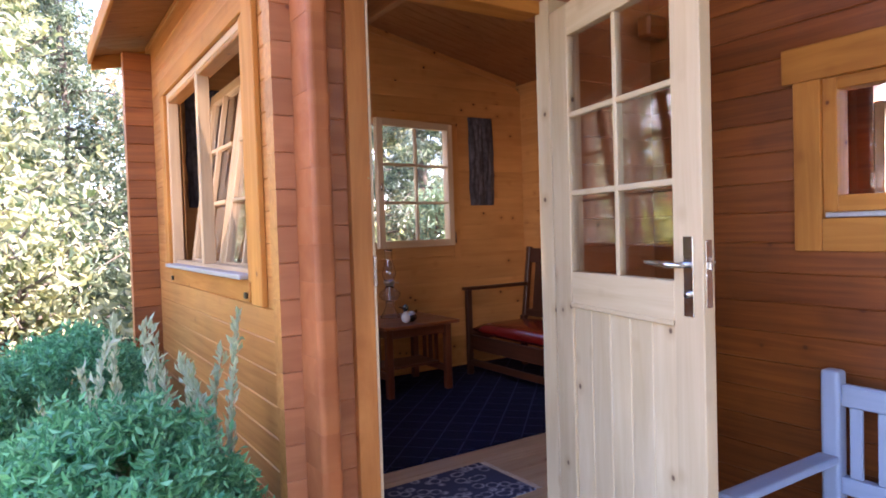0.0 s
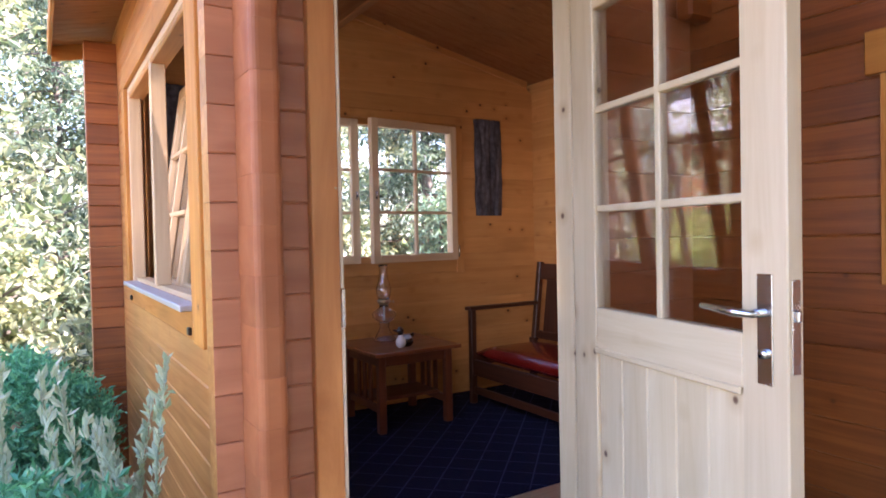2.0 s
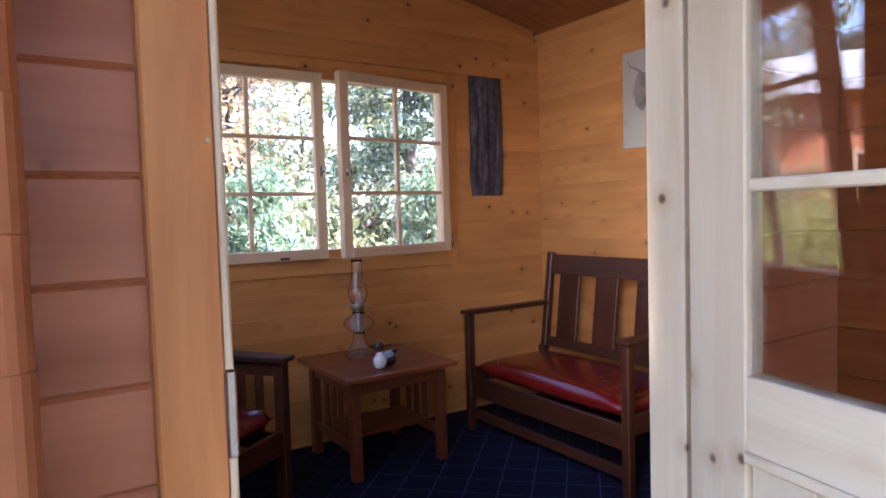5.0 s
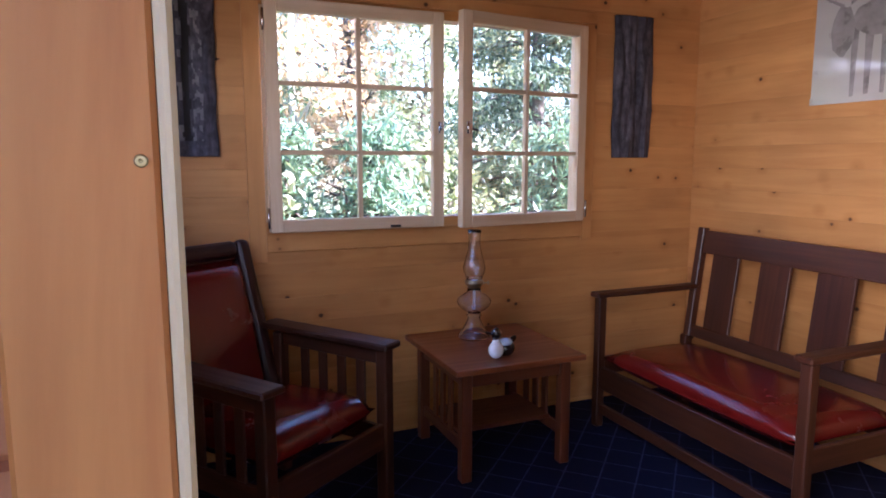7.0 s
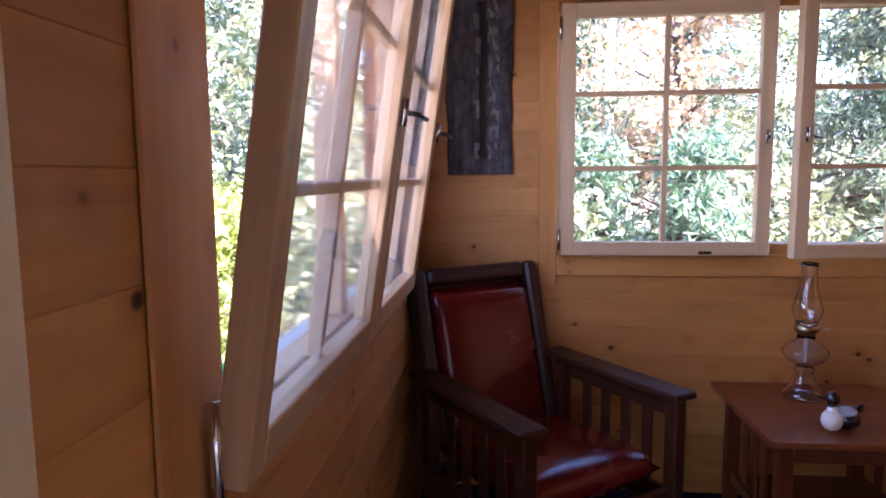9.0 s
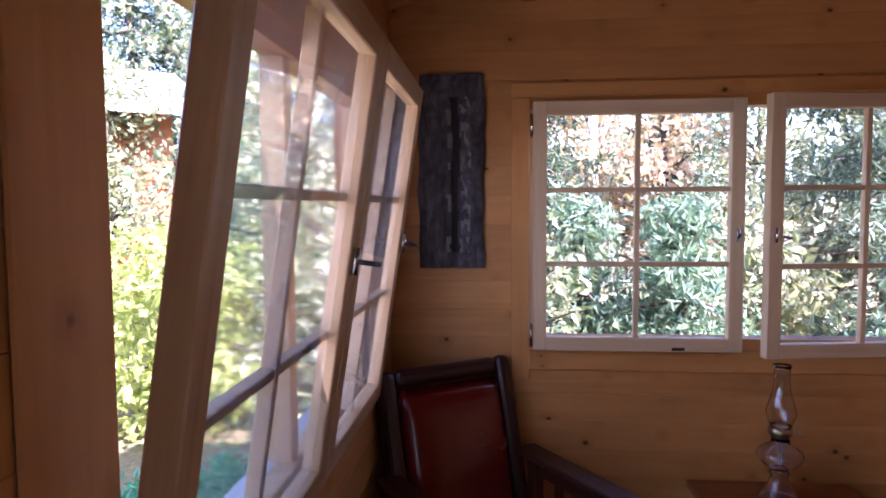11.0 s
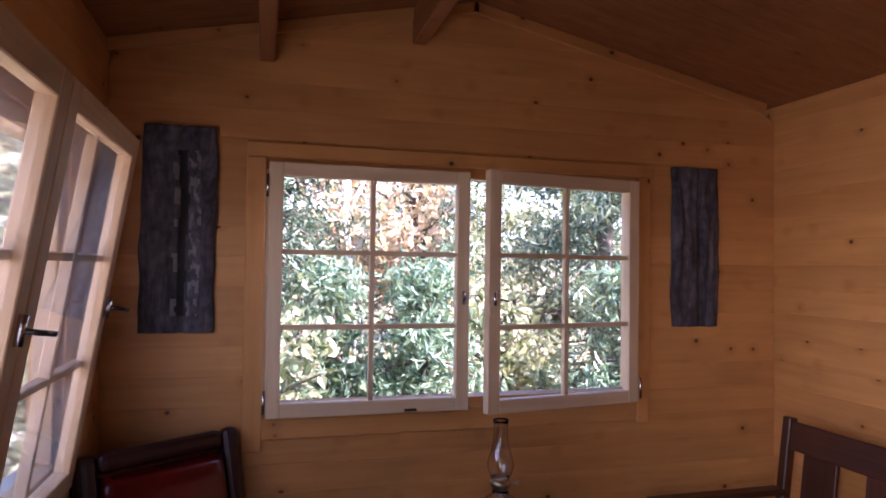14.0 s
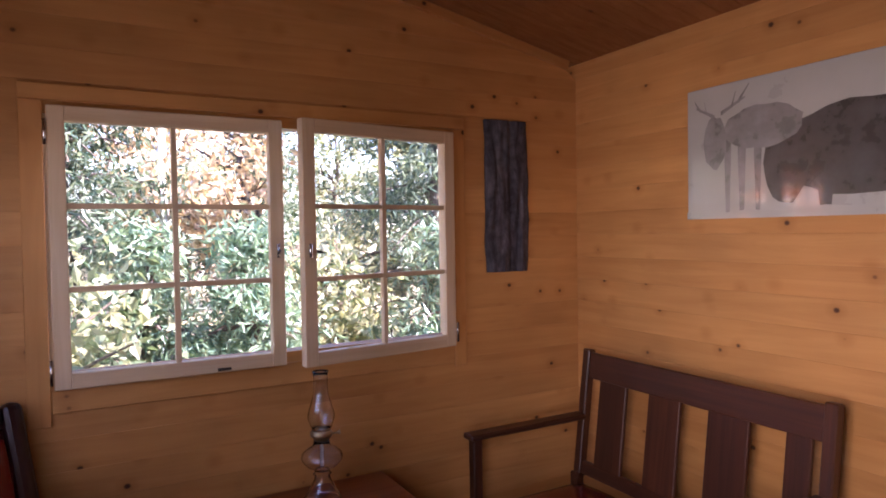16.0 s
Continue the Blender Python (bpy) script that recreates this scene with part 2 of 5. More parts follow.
def carpet_material():
    m, nt, bsdf = material("navy_lattice_carpet")
    tc = nt.nodes.new("ShaderNodeTexCoord")
    rot = nt.nodes.new("ShaderNodeMapping")
    rot.inputs["Rotation"].default_value = (0, 0, radians(45))
    nt.links.new(tc.outputs["Object"], rot.inputs[0])
    sep = nt.nodes.new("ShaderNodeSeparateXYZ")
    wob = node(nt, "ShaderNodeTexNoise", Scale=60.0, Detail=2.0)
    nt.links.new(tc.outputs["Object"], wob.inputs["Vector"])
    nt.links.new(rot.outputs[0], sep.inputs[0])
    lines = []
    for axis in (0, 1):
        w = nt.nodes.new("ShaderNodeMath")
        w.operation = "PINGPONG"
        w.inputs[1].default_value = 0.075
        nt.links.new(sep.outputs[axis], w.inputs[0])
        j = nt.nodes.new("ShaderNodeMath")
        j.operation = "MULTIPLY_ADD"
        j.inputs[1].default_value = 0.012
        nt.links.new(wob.outputs["Fac"], j.inputs[0])
        nt.links.new(w.outputs[0], j.inputs[2])
        lt = nt.nodes.new("ShaderNodeMath")
        lt.operation = "LESS_THAN"
        lt.inputs[1].default_value = 0.0095
        nt.links.new(j.outputs[0], lt.inputs[0])
        lines.append(lt.outputs[0])
    mx = nt.nodes.new("ShaderNodeMath")
    mx.operation = "MAXIMUM"
    nt.links.new(lines[0], mx.inputs[0])
    nt.links.new(lines[1], mx.inputs[1])
    pile = node(nt, "ShaderNodeTexNoise", Scale=350.0, Detail=3.0)
    nt.links.new(tc.outputs["Object"], pile.inputs["Vector"])
    ground_c = ramp(nt, pile.outputs["Fac"], ((0.3, (0.004, 0.006, 0.022)), (0.7, (0.009, 0.013, 0.045))))
    c = mixed(nt, "MIX", mx.outputs[0], ground_c, (0.034, 0.046, 0.105))
    nt.links.new(c, bsdf.inputs["Base Color"])
    bsdf.inputs["Roughness"].default_value = 0.95
    bsdf.inputs["Specular IOR Level"].default_value = 0.15
    bump(nt, bsdf, pile.outputs["Fac"], 0.6, 0.004)
    return m


def rug_material():
    m, nt, bsdf = material("worn_patterned_rug")
    tc = nt.nodes.new("ShaderNodeTexCoord")
    v = node(nt, "ShaderNodeTexVoronoi", Scale=16.0)
    n1 = node(nt, "ShaderNodeTexNoise", Scale=22.0, Detail=6.0, Roughness=0.7)
    nt.links.new(tc.outputs["Object"], v.inputs["Vector"])
    nt.links.new(tc.outputs["Object"], n1.inputs["Vector"])
    a = ramp(nt, v.outputs["Distance"], ((0.3, (0.025, 0.03, 0.07)), (0.42, (0.40, 0.40, 0.44)), (0.55, (0.03, 0.035, 0.08))))
    c = mixed(nt, "MIX", ramp(nt, n1.outputs["Fac"], ((0.42, (0, 0, 0)), (0.6, (0.8, 0.8, 0.8)))), a, (0.03, 0.034, 0.07))
    nt.links.new(c, bsdf.inputs["Base Color"])
    bsdf.inputs["Roughness"].default_value = 0.95
    bump(nt, bsdf, n1.outputs["Fac"], 0.5, 0.004)
    return m


def ground_material():
    m, nt, bsdf = material("leaf_littered_ground")
    tc = nt.nodes.new("ShaderNodeTexCoord")
    n1 = node(nt, "ShaderNodeTexNoise", Scale=1.2, Detail=8.0, Roughness=0.7)
    n2 = node(nt, "ShaderNodeTexNoise", Scale=22.0, Detail=6.0, Roughness=0.7)
    nt.links.new(tc.outputs["Object"], n1.inputs["Vector"])
    nt.links.new(tc.outputs["Object"], n2.inputs["Vector"])
    a = ramp(nt, n1.outputs["Fac"], ((0.35, (0.10, 0.12, 0.05)), (0.55, (0.24, 0.19, 0.11)), (0.7, (0.14, 0.16, 0.06))))
    c = mixed(nt, "MULTIPLY", 0.8, a, ramp(nt, n2.outputs["Fac"], ((0.3, (0.4, 0.4, 0.4)), (0.7, (1.3, 1.2, 1.0)))))
    nt.links.new(c, bsdf.inputs["Base Color"])
    bsdf.inputs["Roughness"].default_value = 0.95
    bump(nt, bsdf, n2.outputs["Fac"], 0.8, 0.03)
    return m


def bark_board_material():
    m, nt, bsdf = material("weathered_bark_board")
    raw, mp, rnd = local_coords(nt, (2.2, 9.0, 9.0))
    n1 = node(nt, "ShaderNodeTexNoise", Scale=1.4, Detail=8.0, Roughness=0.75, Distortion=1.0)
    n2 = node(nt, "ShaderNodeTexNoise", Scale=28.0, Detail=4.0)
    nt.links.new(mp, n1.inputs["Vector"])
    nt.links.new(raw, n2.inputs["Vector"])
    a = ramp(nt, n1.outputs["Fac"], ((0.35, (0.024, 0.020, 0.027)), (0.5, (0.075, 0.066, 0.080)), (0.70, (0.16, 0.15, 0.17))))
    c = mixed(nt, "MULTIPLY", 0.7, a, ramp(nt, n2.outputs["Fac"], ((0.35, (0.4, 0.38, 0.4)), (0.6, (1, 1, 1)))))
    nt.links.new(c, bsdf.inputs["Base Color"])
    bsdf.inputs["Roughness"].default_value = 0.85
    bump(nt, bsdf, n1.outputs["Fac"], 0.8, 0.01)
    return m


FISSURE = plain("dark_bark_fissure", (0.018, 0.014, 0.014), 0.9, 0.0, 0.4, 30, 0, 0.5)
BAREWOOD = plain("grey_bare_wood", (0.17, 0.16, 0.165), 0.8, 0.0, 0.35, 26, 0, 0.4)
CARPET, RUG, GROUND, BARKBOARD = carpet_material(), rug_material(), ground_material(), bark_board_material()
PRINT_BG = plain("print_pale_grey", (0.42, 0.40, 0.36), 0.3, 0.0, 0.08, 3, 1.0)
PRINT_DARK = plain("print_dark_grey", (0.085, 0.075, 0.068), 0.3, 0.0, 0.35, 14, 1.0)
PRINT_MID = plain("print_mid_grey", (0.24, 0.225, 0.21), 0.3, 0.0, 0.3, 10, 1.0)
HOUSEWALL = plain("orange_timber_house", (0.42, 0.14, 0.05), 0.6, 0.0, 0.15, 4)
HOUSEROOF = plain("pale_house_roof", (0.42, 0.42, 0.43), 0.7, 0.0, 0.15, 3)



def hazed_glass():
    """Clear pane with a thin pale film that puts in the haze of reflections."""
    m, nt, bsdf = material("hazed_window_glass")
    bsdf.inputs["Base Color"].default_value = (1, 1, 1, 1)
    bsdf.inputs["Roughness"].default_value = 0.03
    bsdf.inputs["IOR"].default_value = 1.45
    bsdf.inputs["Transmission Weight"].default_value = 1.0
    film = nt.nodes.new("ShaderNodeBsdfTranslucent")
    film.inputs["Color"].default_value = (0.82, 0.82, 0.78, 1)
    tc = nt.nodes.new("ShaderNodeTexCoord")
    n1 = node(nt, "ShaderNodeTexNoise", Scale=4.0, Detail=6.0, Roughness=0.65)
    nt.links.new(tc.outputs["Object"], n1.inputs["Vector"])
    f = ramp(nt, n1.outputs["Fac"], ((0.3, (0.012, 0.012, 0.012)), (0.7, (0.04, 0.04, 0.04))))
    mix = nt.nodes.new("ShaderNodeMixShader")
    nt.links.new(f, mix.inputs[0])
    nt.links.new(bsdf.outputs[0], mix.inputs[1])
    nt.links.new(film.outputs[0], mix.inputs[2])
    nt.links.new(mix.outputs[0], nt.nodes["Material Output"].inputs["Surface"])
    return m


HAZEGLASS = hazed_glass()

# ---------------------------------------------------------------- builders


def empty(name, m=None):
    ob = new(name)
    ob.empty_display_size = 0.1
    if m is not None:
        ob.matrix_world = m
    return ob


def part(name, bm, mats, parent=None, label="", m=None, smooth=False):
    """One mesh object from a bmesh, under a thing or a part."""
    data = bpy.data.meshes.new(name)
    if smooth:
        for f in bm.faces:
            f.smooth = True
    bm.to_mesh(data)
    bm.free()
    for mt in (mats if isinstance(mats, (list, tuple)) else (mats,)):
        data.materials.append(mt)
    ob = new(name, data)
    if parent is not None:
        ob.parent = parent
    if m is not None:
        ob.matrix_basis = m
    if label:
        tagged(ob, label)
    return ob


def box_bm(sx, sy, sz, bevel=0.003, segments=1):
    bm = bmesh.new()
    bmesh.ops.create_cube(bm, size=1.0)
    bmesh.ops.scale(bm, vec=(sx, sy, sz), verts=bm.verts)
    if bevel:
        bmesh.ops.bevel(bm, geom=bm.edges[:], offset=min(bevel, 0.45 * min(sx, sy, sz)), segments=segments, affect="EDGES", profile=0.5)
    return bm


AXES = {0: Matrix.Identity(4), 1: pose(0, 0, 0, 0, 0, 90), 2: pose(0, 0, 0, 0, -90, 0)}


def bar(name, lo, hi, mat, parent=None, label="", bevel=0.003, turn=None, segments=1):
    """A bevelled timber between two corners, its own x along its length."""
    lo, hi = Vector(lo), Vector(hi)
    size, mid = hi - lo, (lo + hi) / 2
    axis = max(range(3), key=lambda i: size[i])
    dims = {0: (size[0], size[1], size[2]), 1: (size[1], size[0], size[2]), 2: (size[2], size[1], size[0])}[axis]
    m = Matrix.Translation(mid) @ (turn or Matrix.Identity(4)) @ AXES[axis]
    return part(name, box_bm(*dims, bevel, segments), mat, parent, label, m)


def lathe_bm(profile, segs=24):
    bm = bmesh.new()
    rings = []
    for r, z in profile:
        rings.append([bm.verts.new((max(r, 1e-4) * math.cos(2 * math.pi * i / segs), max(r, 1e-4) * math.sin(2 * math.pi * i / segs), z)) for i in range(segs)])
    for a, b in zip(rings, rings[1:]):
        for i in range(segs):
            bm.faces.new((a[i], a[(i + 1) % segs], b[(i + 1) % segs], b[i]))
    bm.faces.new(rings[0][::-1])
    bm.faces.new(rings[-1])
    return bm


def hollow_bm(outer, wall=0.0025, segs=24):
    """A thin-walled turned vessel, open at the top end of its profile."""
    inner = [(max(r - wall, 0.0005), z + (wall if k == 0 else 0)) for k, (r, z) in enumerate(outer)][::-1]
    bm = bmesh.new()
    rings = [[bm.verts.new((r * math.cos(2 * math.pi * i / segs), r * math.sin(2 * math.pi * i / segs), z)) for i in range(segs)] for r, z in outer + inner]
    for a, b in zip(rings, rings[1:]):
        for i in range(segs):
            bm.faces.new((a[i], a[(i + 1) % segs], b[(i + 1) % segs], b[i]))
    if outer[0][0] < 0.002:
        bm.faces.new(rings[0][::-1])
        bm.faces.new(rings[-1])
    else:
        for i in range(segs):
            bm.faces.new((rings[-1][i], rings[-1][(i + 1) % segs], rings[0][(i + 1) % segs], rings[0][i]))
    bmesh.ops.recalc_face_normals(bm, faces=bm.faces)
    return bm


def rod_bm(points, r, segs=10):
    """A round rod bent along points; r may differ from point to point."""
    bm = bmesh.new()
    rings = []
    pts = [Vector(p) for p in points]
    rs = r if isinstance(r, (list, tuple)) else [r] * len(pts)
    for i, p in enumerate(pts):
        d = (pts[min(i + 1, len(pts) - 1)] - pts[max(i - 1, 0)]).normalized()
        q = d.to_track_quat("Z", "Y")
        rings.append([bm.verts.new(p + q @ Vector((rs[i] * math.cos(2 * math.pi * k / segs), rs[i] * math.sin(2 * math.pi * k / segs), 0))) for k in range(segs)])
    for a, b in zip(rings, rings[1:]):
        for k in range(segs):
            bm.faces.new((a[k], a[(k + 1) % segs], b[(k + 1) % segs], b[k]))
    bm.faces.new(rings[0][::-1])
    bm.faces.new(rings[-1])
    return bm


def rod(name, points, r, mat, parent=None, label="", segs=10):
    return part(name, rod_bm(points, r, segs), mat, parent, label, smooth=True)


def plank_bm(length, thick, height, groove_out=0.0045, groove_in=0.0014, cut=(0.0, 0.0)):
    """A wall log: own x along it, outer face towards -y, inner face +y; slot 0 outside, 1 inside, 2 the ends."""
    h, t = height / 2, thick / 2
    prof = [(-t, -h + groove_out), (-t, h - groove_out), (-t + groove_out, h), (t - groove_in, h), (t, h - groove_in), (t, -h + groove_in), (t - groove_in, -h), (-t + groove_out, -h)]
    bm = bmesh.new()
    a = [bm.verts.new((-length / 2 + (cut[0] if z > 0 else 0), y, z)) for y, z in prof]
    b = [bm.verts.new((length / 2 - (cut[1] if z > 0 else 0), y, z)) for y, z in prof]
    n = len(prof)
    for i in range(n):
        f = bm.faces.new((a[i], b[i], b[(i + 1) % n], a[(i + 1) % n]))
        f.material_index = 1 if i in (3, 4, 5) else 0
    bm.faces.new(a).material_index = 2
    bm.faces.new(b[::-1]).material_index = 2
    bmesh.ops.recalc_face_normals(bm, faces=bm.faces)
    return bm


def log_tip_bm(reach, thick, height, ease):
    """The tip of a log that sticks out towards -y, its two upright edges well rounded, with its tongue showing in the end."""
    bm = bmesh.new()
    t, h = thick / 2, height / 2
    plan = [(-t, 0.0), (-t, -reach + ease)]
    plan += [(-t + ease - ease * math.cos(a), -reach + ease - ease * math.sin(a)) for a in (0.4, 0.8, 1.2, 1.57)]
    plan += [(t - ease + ease * math.sin(a), -reach + ease - ease * math.cos(a)) for a in (0.0, 0.4, 0.8, 1.2)]
    plan += [(t, -reach + ease), (t, 0.0)]
    rings = []
    for z, inset in ((-h, 0.0005), (-h + 0.001, 0.0), (h - 0.001, 0.0), (h, 0.0005)):
        rings.append([bm.verts.new((x * (1 - inset / t), y + inset, z)) for x, y in plan])
    n = len(plan)
    for p, q in zip(rings, rings[1:]):
        for i in range(n):
            bm.faces.new((p[i], p[(i + 1) % n], q[(i + 1) % n], q[i]))
    bm.faces.new(rings[0][::-1])
    bm.faces.new(rings[-1])
    # saw-toothed line of the tongue
    y = -reach - 0.0004
    prev = None
    for x, z in ((-0.016, -h + 0.003), (-0.008, -h + 0.003), (-0.006, -h + 0.012), (0.002, -h + 0.012), (0.004, -h + 0.004), (0.010, -h + 0.004), (0.012, -h + 0.012), (0.018, -h + 0.012)):
        if prev:
            bm.faces.new([bm.verts.new(v) for v in ((prev[0], y, prev[1]), (x, y, z), (x, y, z + 0.0022), (prev[0], y, prev[1] + 0.0022))])
        prev = (x, z)
    bmesh.ops.recalc_face_normals(bm, faces=bm.faces)
    return bm


LOG, Z0 = 0.117, -0.207               # height of a log; underside of the lowest one


def log_wall(name, label, start, end, out, thick, top, holes=(), mats=(STAIN, PINE, ENDGRAIN), shift=0.0):
    """A wall of stacked logs along start-end (its middle line); out: side of the outer face (+1: left of the line's own way, else -1).
    holes: (from, to, low, high) along the wall. top: height as a function of the way along it."""
    wall = tagged(empty(name), label, "wall", kind="structure")
    s, e = Vector((*start, 0)), Vector((*end, 0))
    d = (e - s)
    length = d.length
    d.normalize()
    ang = math.degrees(math.atan2(d.y, d.x)) + (180 if out > 0 else 0)
    z = Z0 - shift
    while True:
        mid = z + LOG / 2
        pieces = [(0.0, length)]
        for a, b, lo, hi in holes:
            if lo < mid < hi:
                cut = []
                for p, q in pieces:
                    cut += [(p, min(q, a)), (max(p, b), q)]
                pieces = [(p, q) for p, q in cut if q - p > 0.01]
        keep = []
        for p, q in pieces:
            # the slope of the roof cuts the topmost logs short and slanting
            xs = [p + (q - p) * i / 200 for i in range(201)]
            low = [x for x in xs if top(x) > z + 0.004]
            high = [x for x in low if top(x) > z + LOG]
            level = max(map(top, xs)) - min(map(top, xs)) < 0.01
            if len(low) > 4:
                if level:
                    high = low
                if not high:
                    peak = max(low, key=top)
                    high = [peak - 0.005, peak + 0.005]
                keep.append((low[0], low[-1], high[0] - low[0], low[-1] - high[-1]))
        if not keep and z > 2.0:
            break
        for p, q, ca, cb in keep:
            c = s + d * (p + q) / 2
            tall = min(LOG, top(p) - z) if level else LOG
            part("plank", plank_bm(q - p, thick, tall, cut=(cb, ca) if out > 0 else (ca, cb)), mats, wall, m=pose(c.x, c.y, z + tall / 2, 0, 0, ang))
        z += LOG
    return wall

# ---------------------------------------------------------------- plan
XL, XLI = 1.715, 1.785               # left wall: outer and inner face
XR = 4.80                            # right wall, inner face
YF, YFI = 2.625, 2.695               # front wall: outer and inner face
YB = 5.21                            # back wall, inner face
XP = 3.43                            # porch side wall, face
GZ = -0.21                           # ground outside
DX0, DX1, DZ = 1.980, 2.740, 2.015    # door opening
WL = (3.15, 4.72, 1.01, 2.01)        # window in the left wall: y from, to; z from, to
WB = (2.36, 4.03, 1.03, 2.05)        # window in the back wall: x from, to; z from, to
WS = (1.18, 1.86, 1.17, 1.67)        # small window in the porch wall
RIDGE = 3.23


def roof_z(x):
    """Underside of the roof."""
    return 2.79 - 0.215 * abs(x - RIDGE)


def slab(name, label, quad, thick, mat, kind="structure", category=""):
    """A sheet with thickness, from four corners."""
    bm = bmesh.new()
    a = [bm.verts.new(q) for q in quad]
    b = [bm.verts.new((q[0], q[1], q[2] + thick)) for q in quad]
    bm.faces.new(a[::-1])
    bm.faces.new(b)
    for i in range(4):
        bm.faces.new((a[i], a[(i + 1) % 4], b[(i + 1) % 4], b[i]))
    bmesh.ops.recalc_face_normals(bm, faces=bm.faces)
    ob = part(name, bm, mat)
    return tagged(ob, label, category or name.split("_")[0], kind=kind)


# ground: one sheet to the horizon, uneven near the cabin
def ground():
    bm = bmesh.new()
    xs = [-400, -150, -60, -30] + [-20 + i * 1.0 for i in range(41)] + [30, 60, 150, 400]
    ys = [-400, -150, -60, -30] + [-16 + i * 1.0 for i in range(47)] + [40, 60, 150, 400]
    grid = [[bm.verts.new((x, y, GZ + (0.12 * noise.noise((x * 0.3, y * 0.3, 0)) - 0.04 if abs(x - 3) > 4 or abs(y - 3) > 4 else 0.0))) for x in xs] for y in ys]
    for r0, r1 in zip(grid, grid[1:]):
        for i in range(len(xs) - 1):
            bm.faces.new((r0[i], r0[i + 1], r1[i + 1], r1[i]))
    return tagged(part("ground", bm, GROUND, smooth=True), "leaf-littered garden soil with sparse grass", "ground", kind="structure")


ground()

# floor of the room: boards, and the carpet laid on them
floor = tagged(empty("floor"), "light pine board floor of the cabin", "floor", kind="structure")
y = YFI - 0.11
while y < YB - 0.01:
    w = min(0.118, YB - y)
    x0 = DX0 + 0.001 if y < YFI else XLI + 0.001
    x1 = DX1 - 0.001 if y < YFI else XR - 0.001
    bar("plank", (x0, y + 0.001, -0.028), (x1, y + w - 0.001, 0.0), FLOORPINE, floor, bevel=0.002)
    y += w
bm = box_bm(XR - XLI - 0.02, YB - 3.41, 0.008, 0.003)
tagged(part("carpet", bm, CARPET, m=pose((XLI + XR) / 2, (YB + 3.40) / 2, 0.0045)), "dark navy carpet with a pale diagonal lattice", "carpet", kind="structure")

# walls of logs
west = log_wall("wall_west", "reddish-brown stained log wall, natural pine inside", ((XL + XLI) / 2, YFI + 0.001), ((XL + XLI) / 2, YB + 0.22), 1, XLI - XL,
         lambda s: roof_z(XL) - 0.0, [(WL[0] - 0.02 - YFI, WL[1] + 0.05 - YFI, WL[2], WL[3])], (HONEY, PINE, ENDGRAIN), LOG / 2)
south = log_wall("wall_south", "stained log wall round the cabin door", (XLI + 0.001, (YF + YFI) / 2), (XR, (YF + YFI) / 2), -1, YFI - YF,
         lambda s: roof_z(XLI + s), [(DX0 - 0.04 - XLI, DX1 + 0.175 - XLI, -0.5, DZ + 0.03)], (ENDGRAIN, PINE, ENDGRAIN))
log_wall("wall_north", "natural pine log wall with a casement window", (XLI + 0.001, YB + 0.045), (XR, YB + 0.045), 1, 0.09,
         lambda s: roof_z(XLI + s), [(WB[0] - XLI, WB[1] - XLI, WB[2], WB[3])])
log_wall("wall_east", "natural pine log wall", (XR + 0.046, YF - 0.1), (XR + 0.046, YB + 0.22), -1, 0.09, lambda s: roof_z(XR))
log_wall("wall_porch", "reddish-brown stained log wall beside the porch", (XP + 0.045, -0.6), (XP + 0.045, YF - 0.001), 1, 0.09,
         lambda s: roof_z(XP), [(WS[0] + 0.6, WS[1] + 0.6, WS[2], WS[3])], (STAIN, STAIN, ENDGRAIN))
# plain walls that close the store room behind the porch wall
log_wall("wall_store", "stained log wall closing the store room", (XP + 0.001, -0.645), (XR + 0.09, -0.645), -1, 0.09, lambda s: roof_z(XP + s), (), (STAIN, STAIN, ENDGRAIN))
log_wall("wall_store_east", "stained log wall of the store room", (XR + 0.046, -0.6), (XR + 0.046, YF - 0.11), -1, 0.09, lambda s: roof_z(XR), [(1.0, 2.9, 1.05, 1.85)], (STAIN, STAIN, ENDGRAIN))

# ceiling: boards of both roof slopes in one mesh
def ceiling():
    bm = bmesh.new()
    for side, x_end in ((-1, 1.40), (1, 5.15)):
        y = -0.9
        while y < 5.50:
            w = 0.1
            for xa, xb in ((RIDGE, x_end),):
                g = 0.003
                vs = []
                for dz in (0.0, 0.018):
                    for x in (xa, xb):
                        for yy in (y + g / 2, y + w - g / 2):
                            vs.append(bm.verts.new((x, yy, roof_z(x) + dz)))
                a, b, c, d, e, f, p, q = vs
                for face in ((a, b, d, c), (e, f, q, p), (a, b, f, e), (c, d, q, p), (a, c, p, e), (b, d, q, f)):
                    bm.faces.new(face)
            y += w
    bmesh.ops.recalc_face_normals(bm, faces=bm.faces)
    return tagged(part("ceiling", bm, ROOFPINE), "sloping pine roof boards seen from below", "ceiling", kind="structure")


ceiling()
for side, x_end in ((-1, 1.38), (1, 5.17)):
    slab("roof", "grey felt roof of the log cabin", [(RIDGE, -0.92, roof_z(RIDGE) + 0.02), (x_end, -0.92, roof_z(x_end) + 0.02), (x_end, 5.56, roof_z(x_end) + 0.02), (RIDGE, 5.56, roof_z(RIDGE) + 0.02)], 0.02, FELT)
for side, x in ((-1, 1.378), (1, 5.155)):
    tagged(bar("trim", (x, -0.92, roof_z(x) - 0.05), (x + 0.02, 5.54, roof_z(x) + 0.06), AMBER), "amber wooden eave board", "trim", kind="structure")
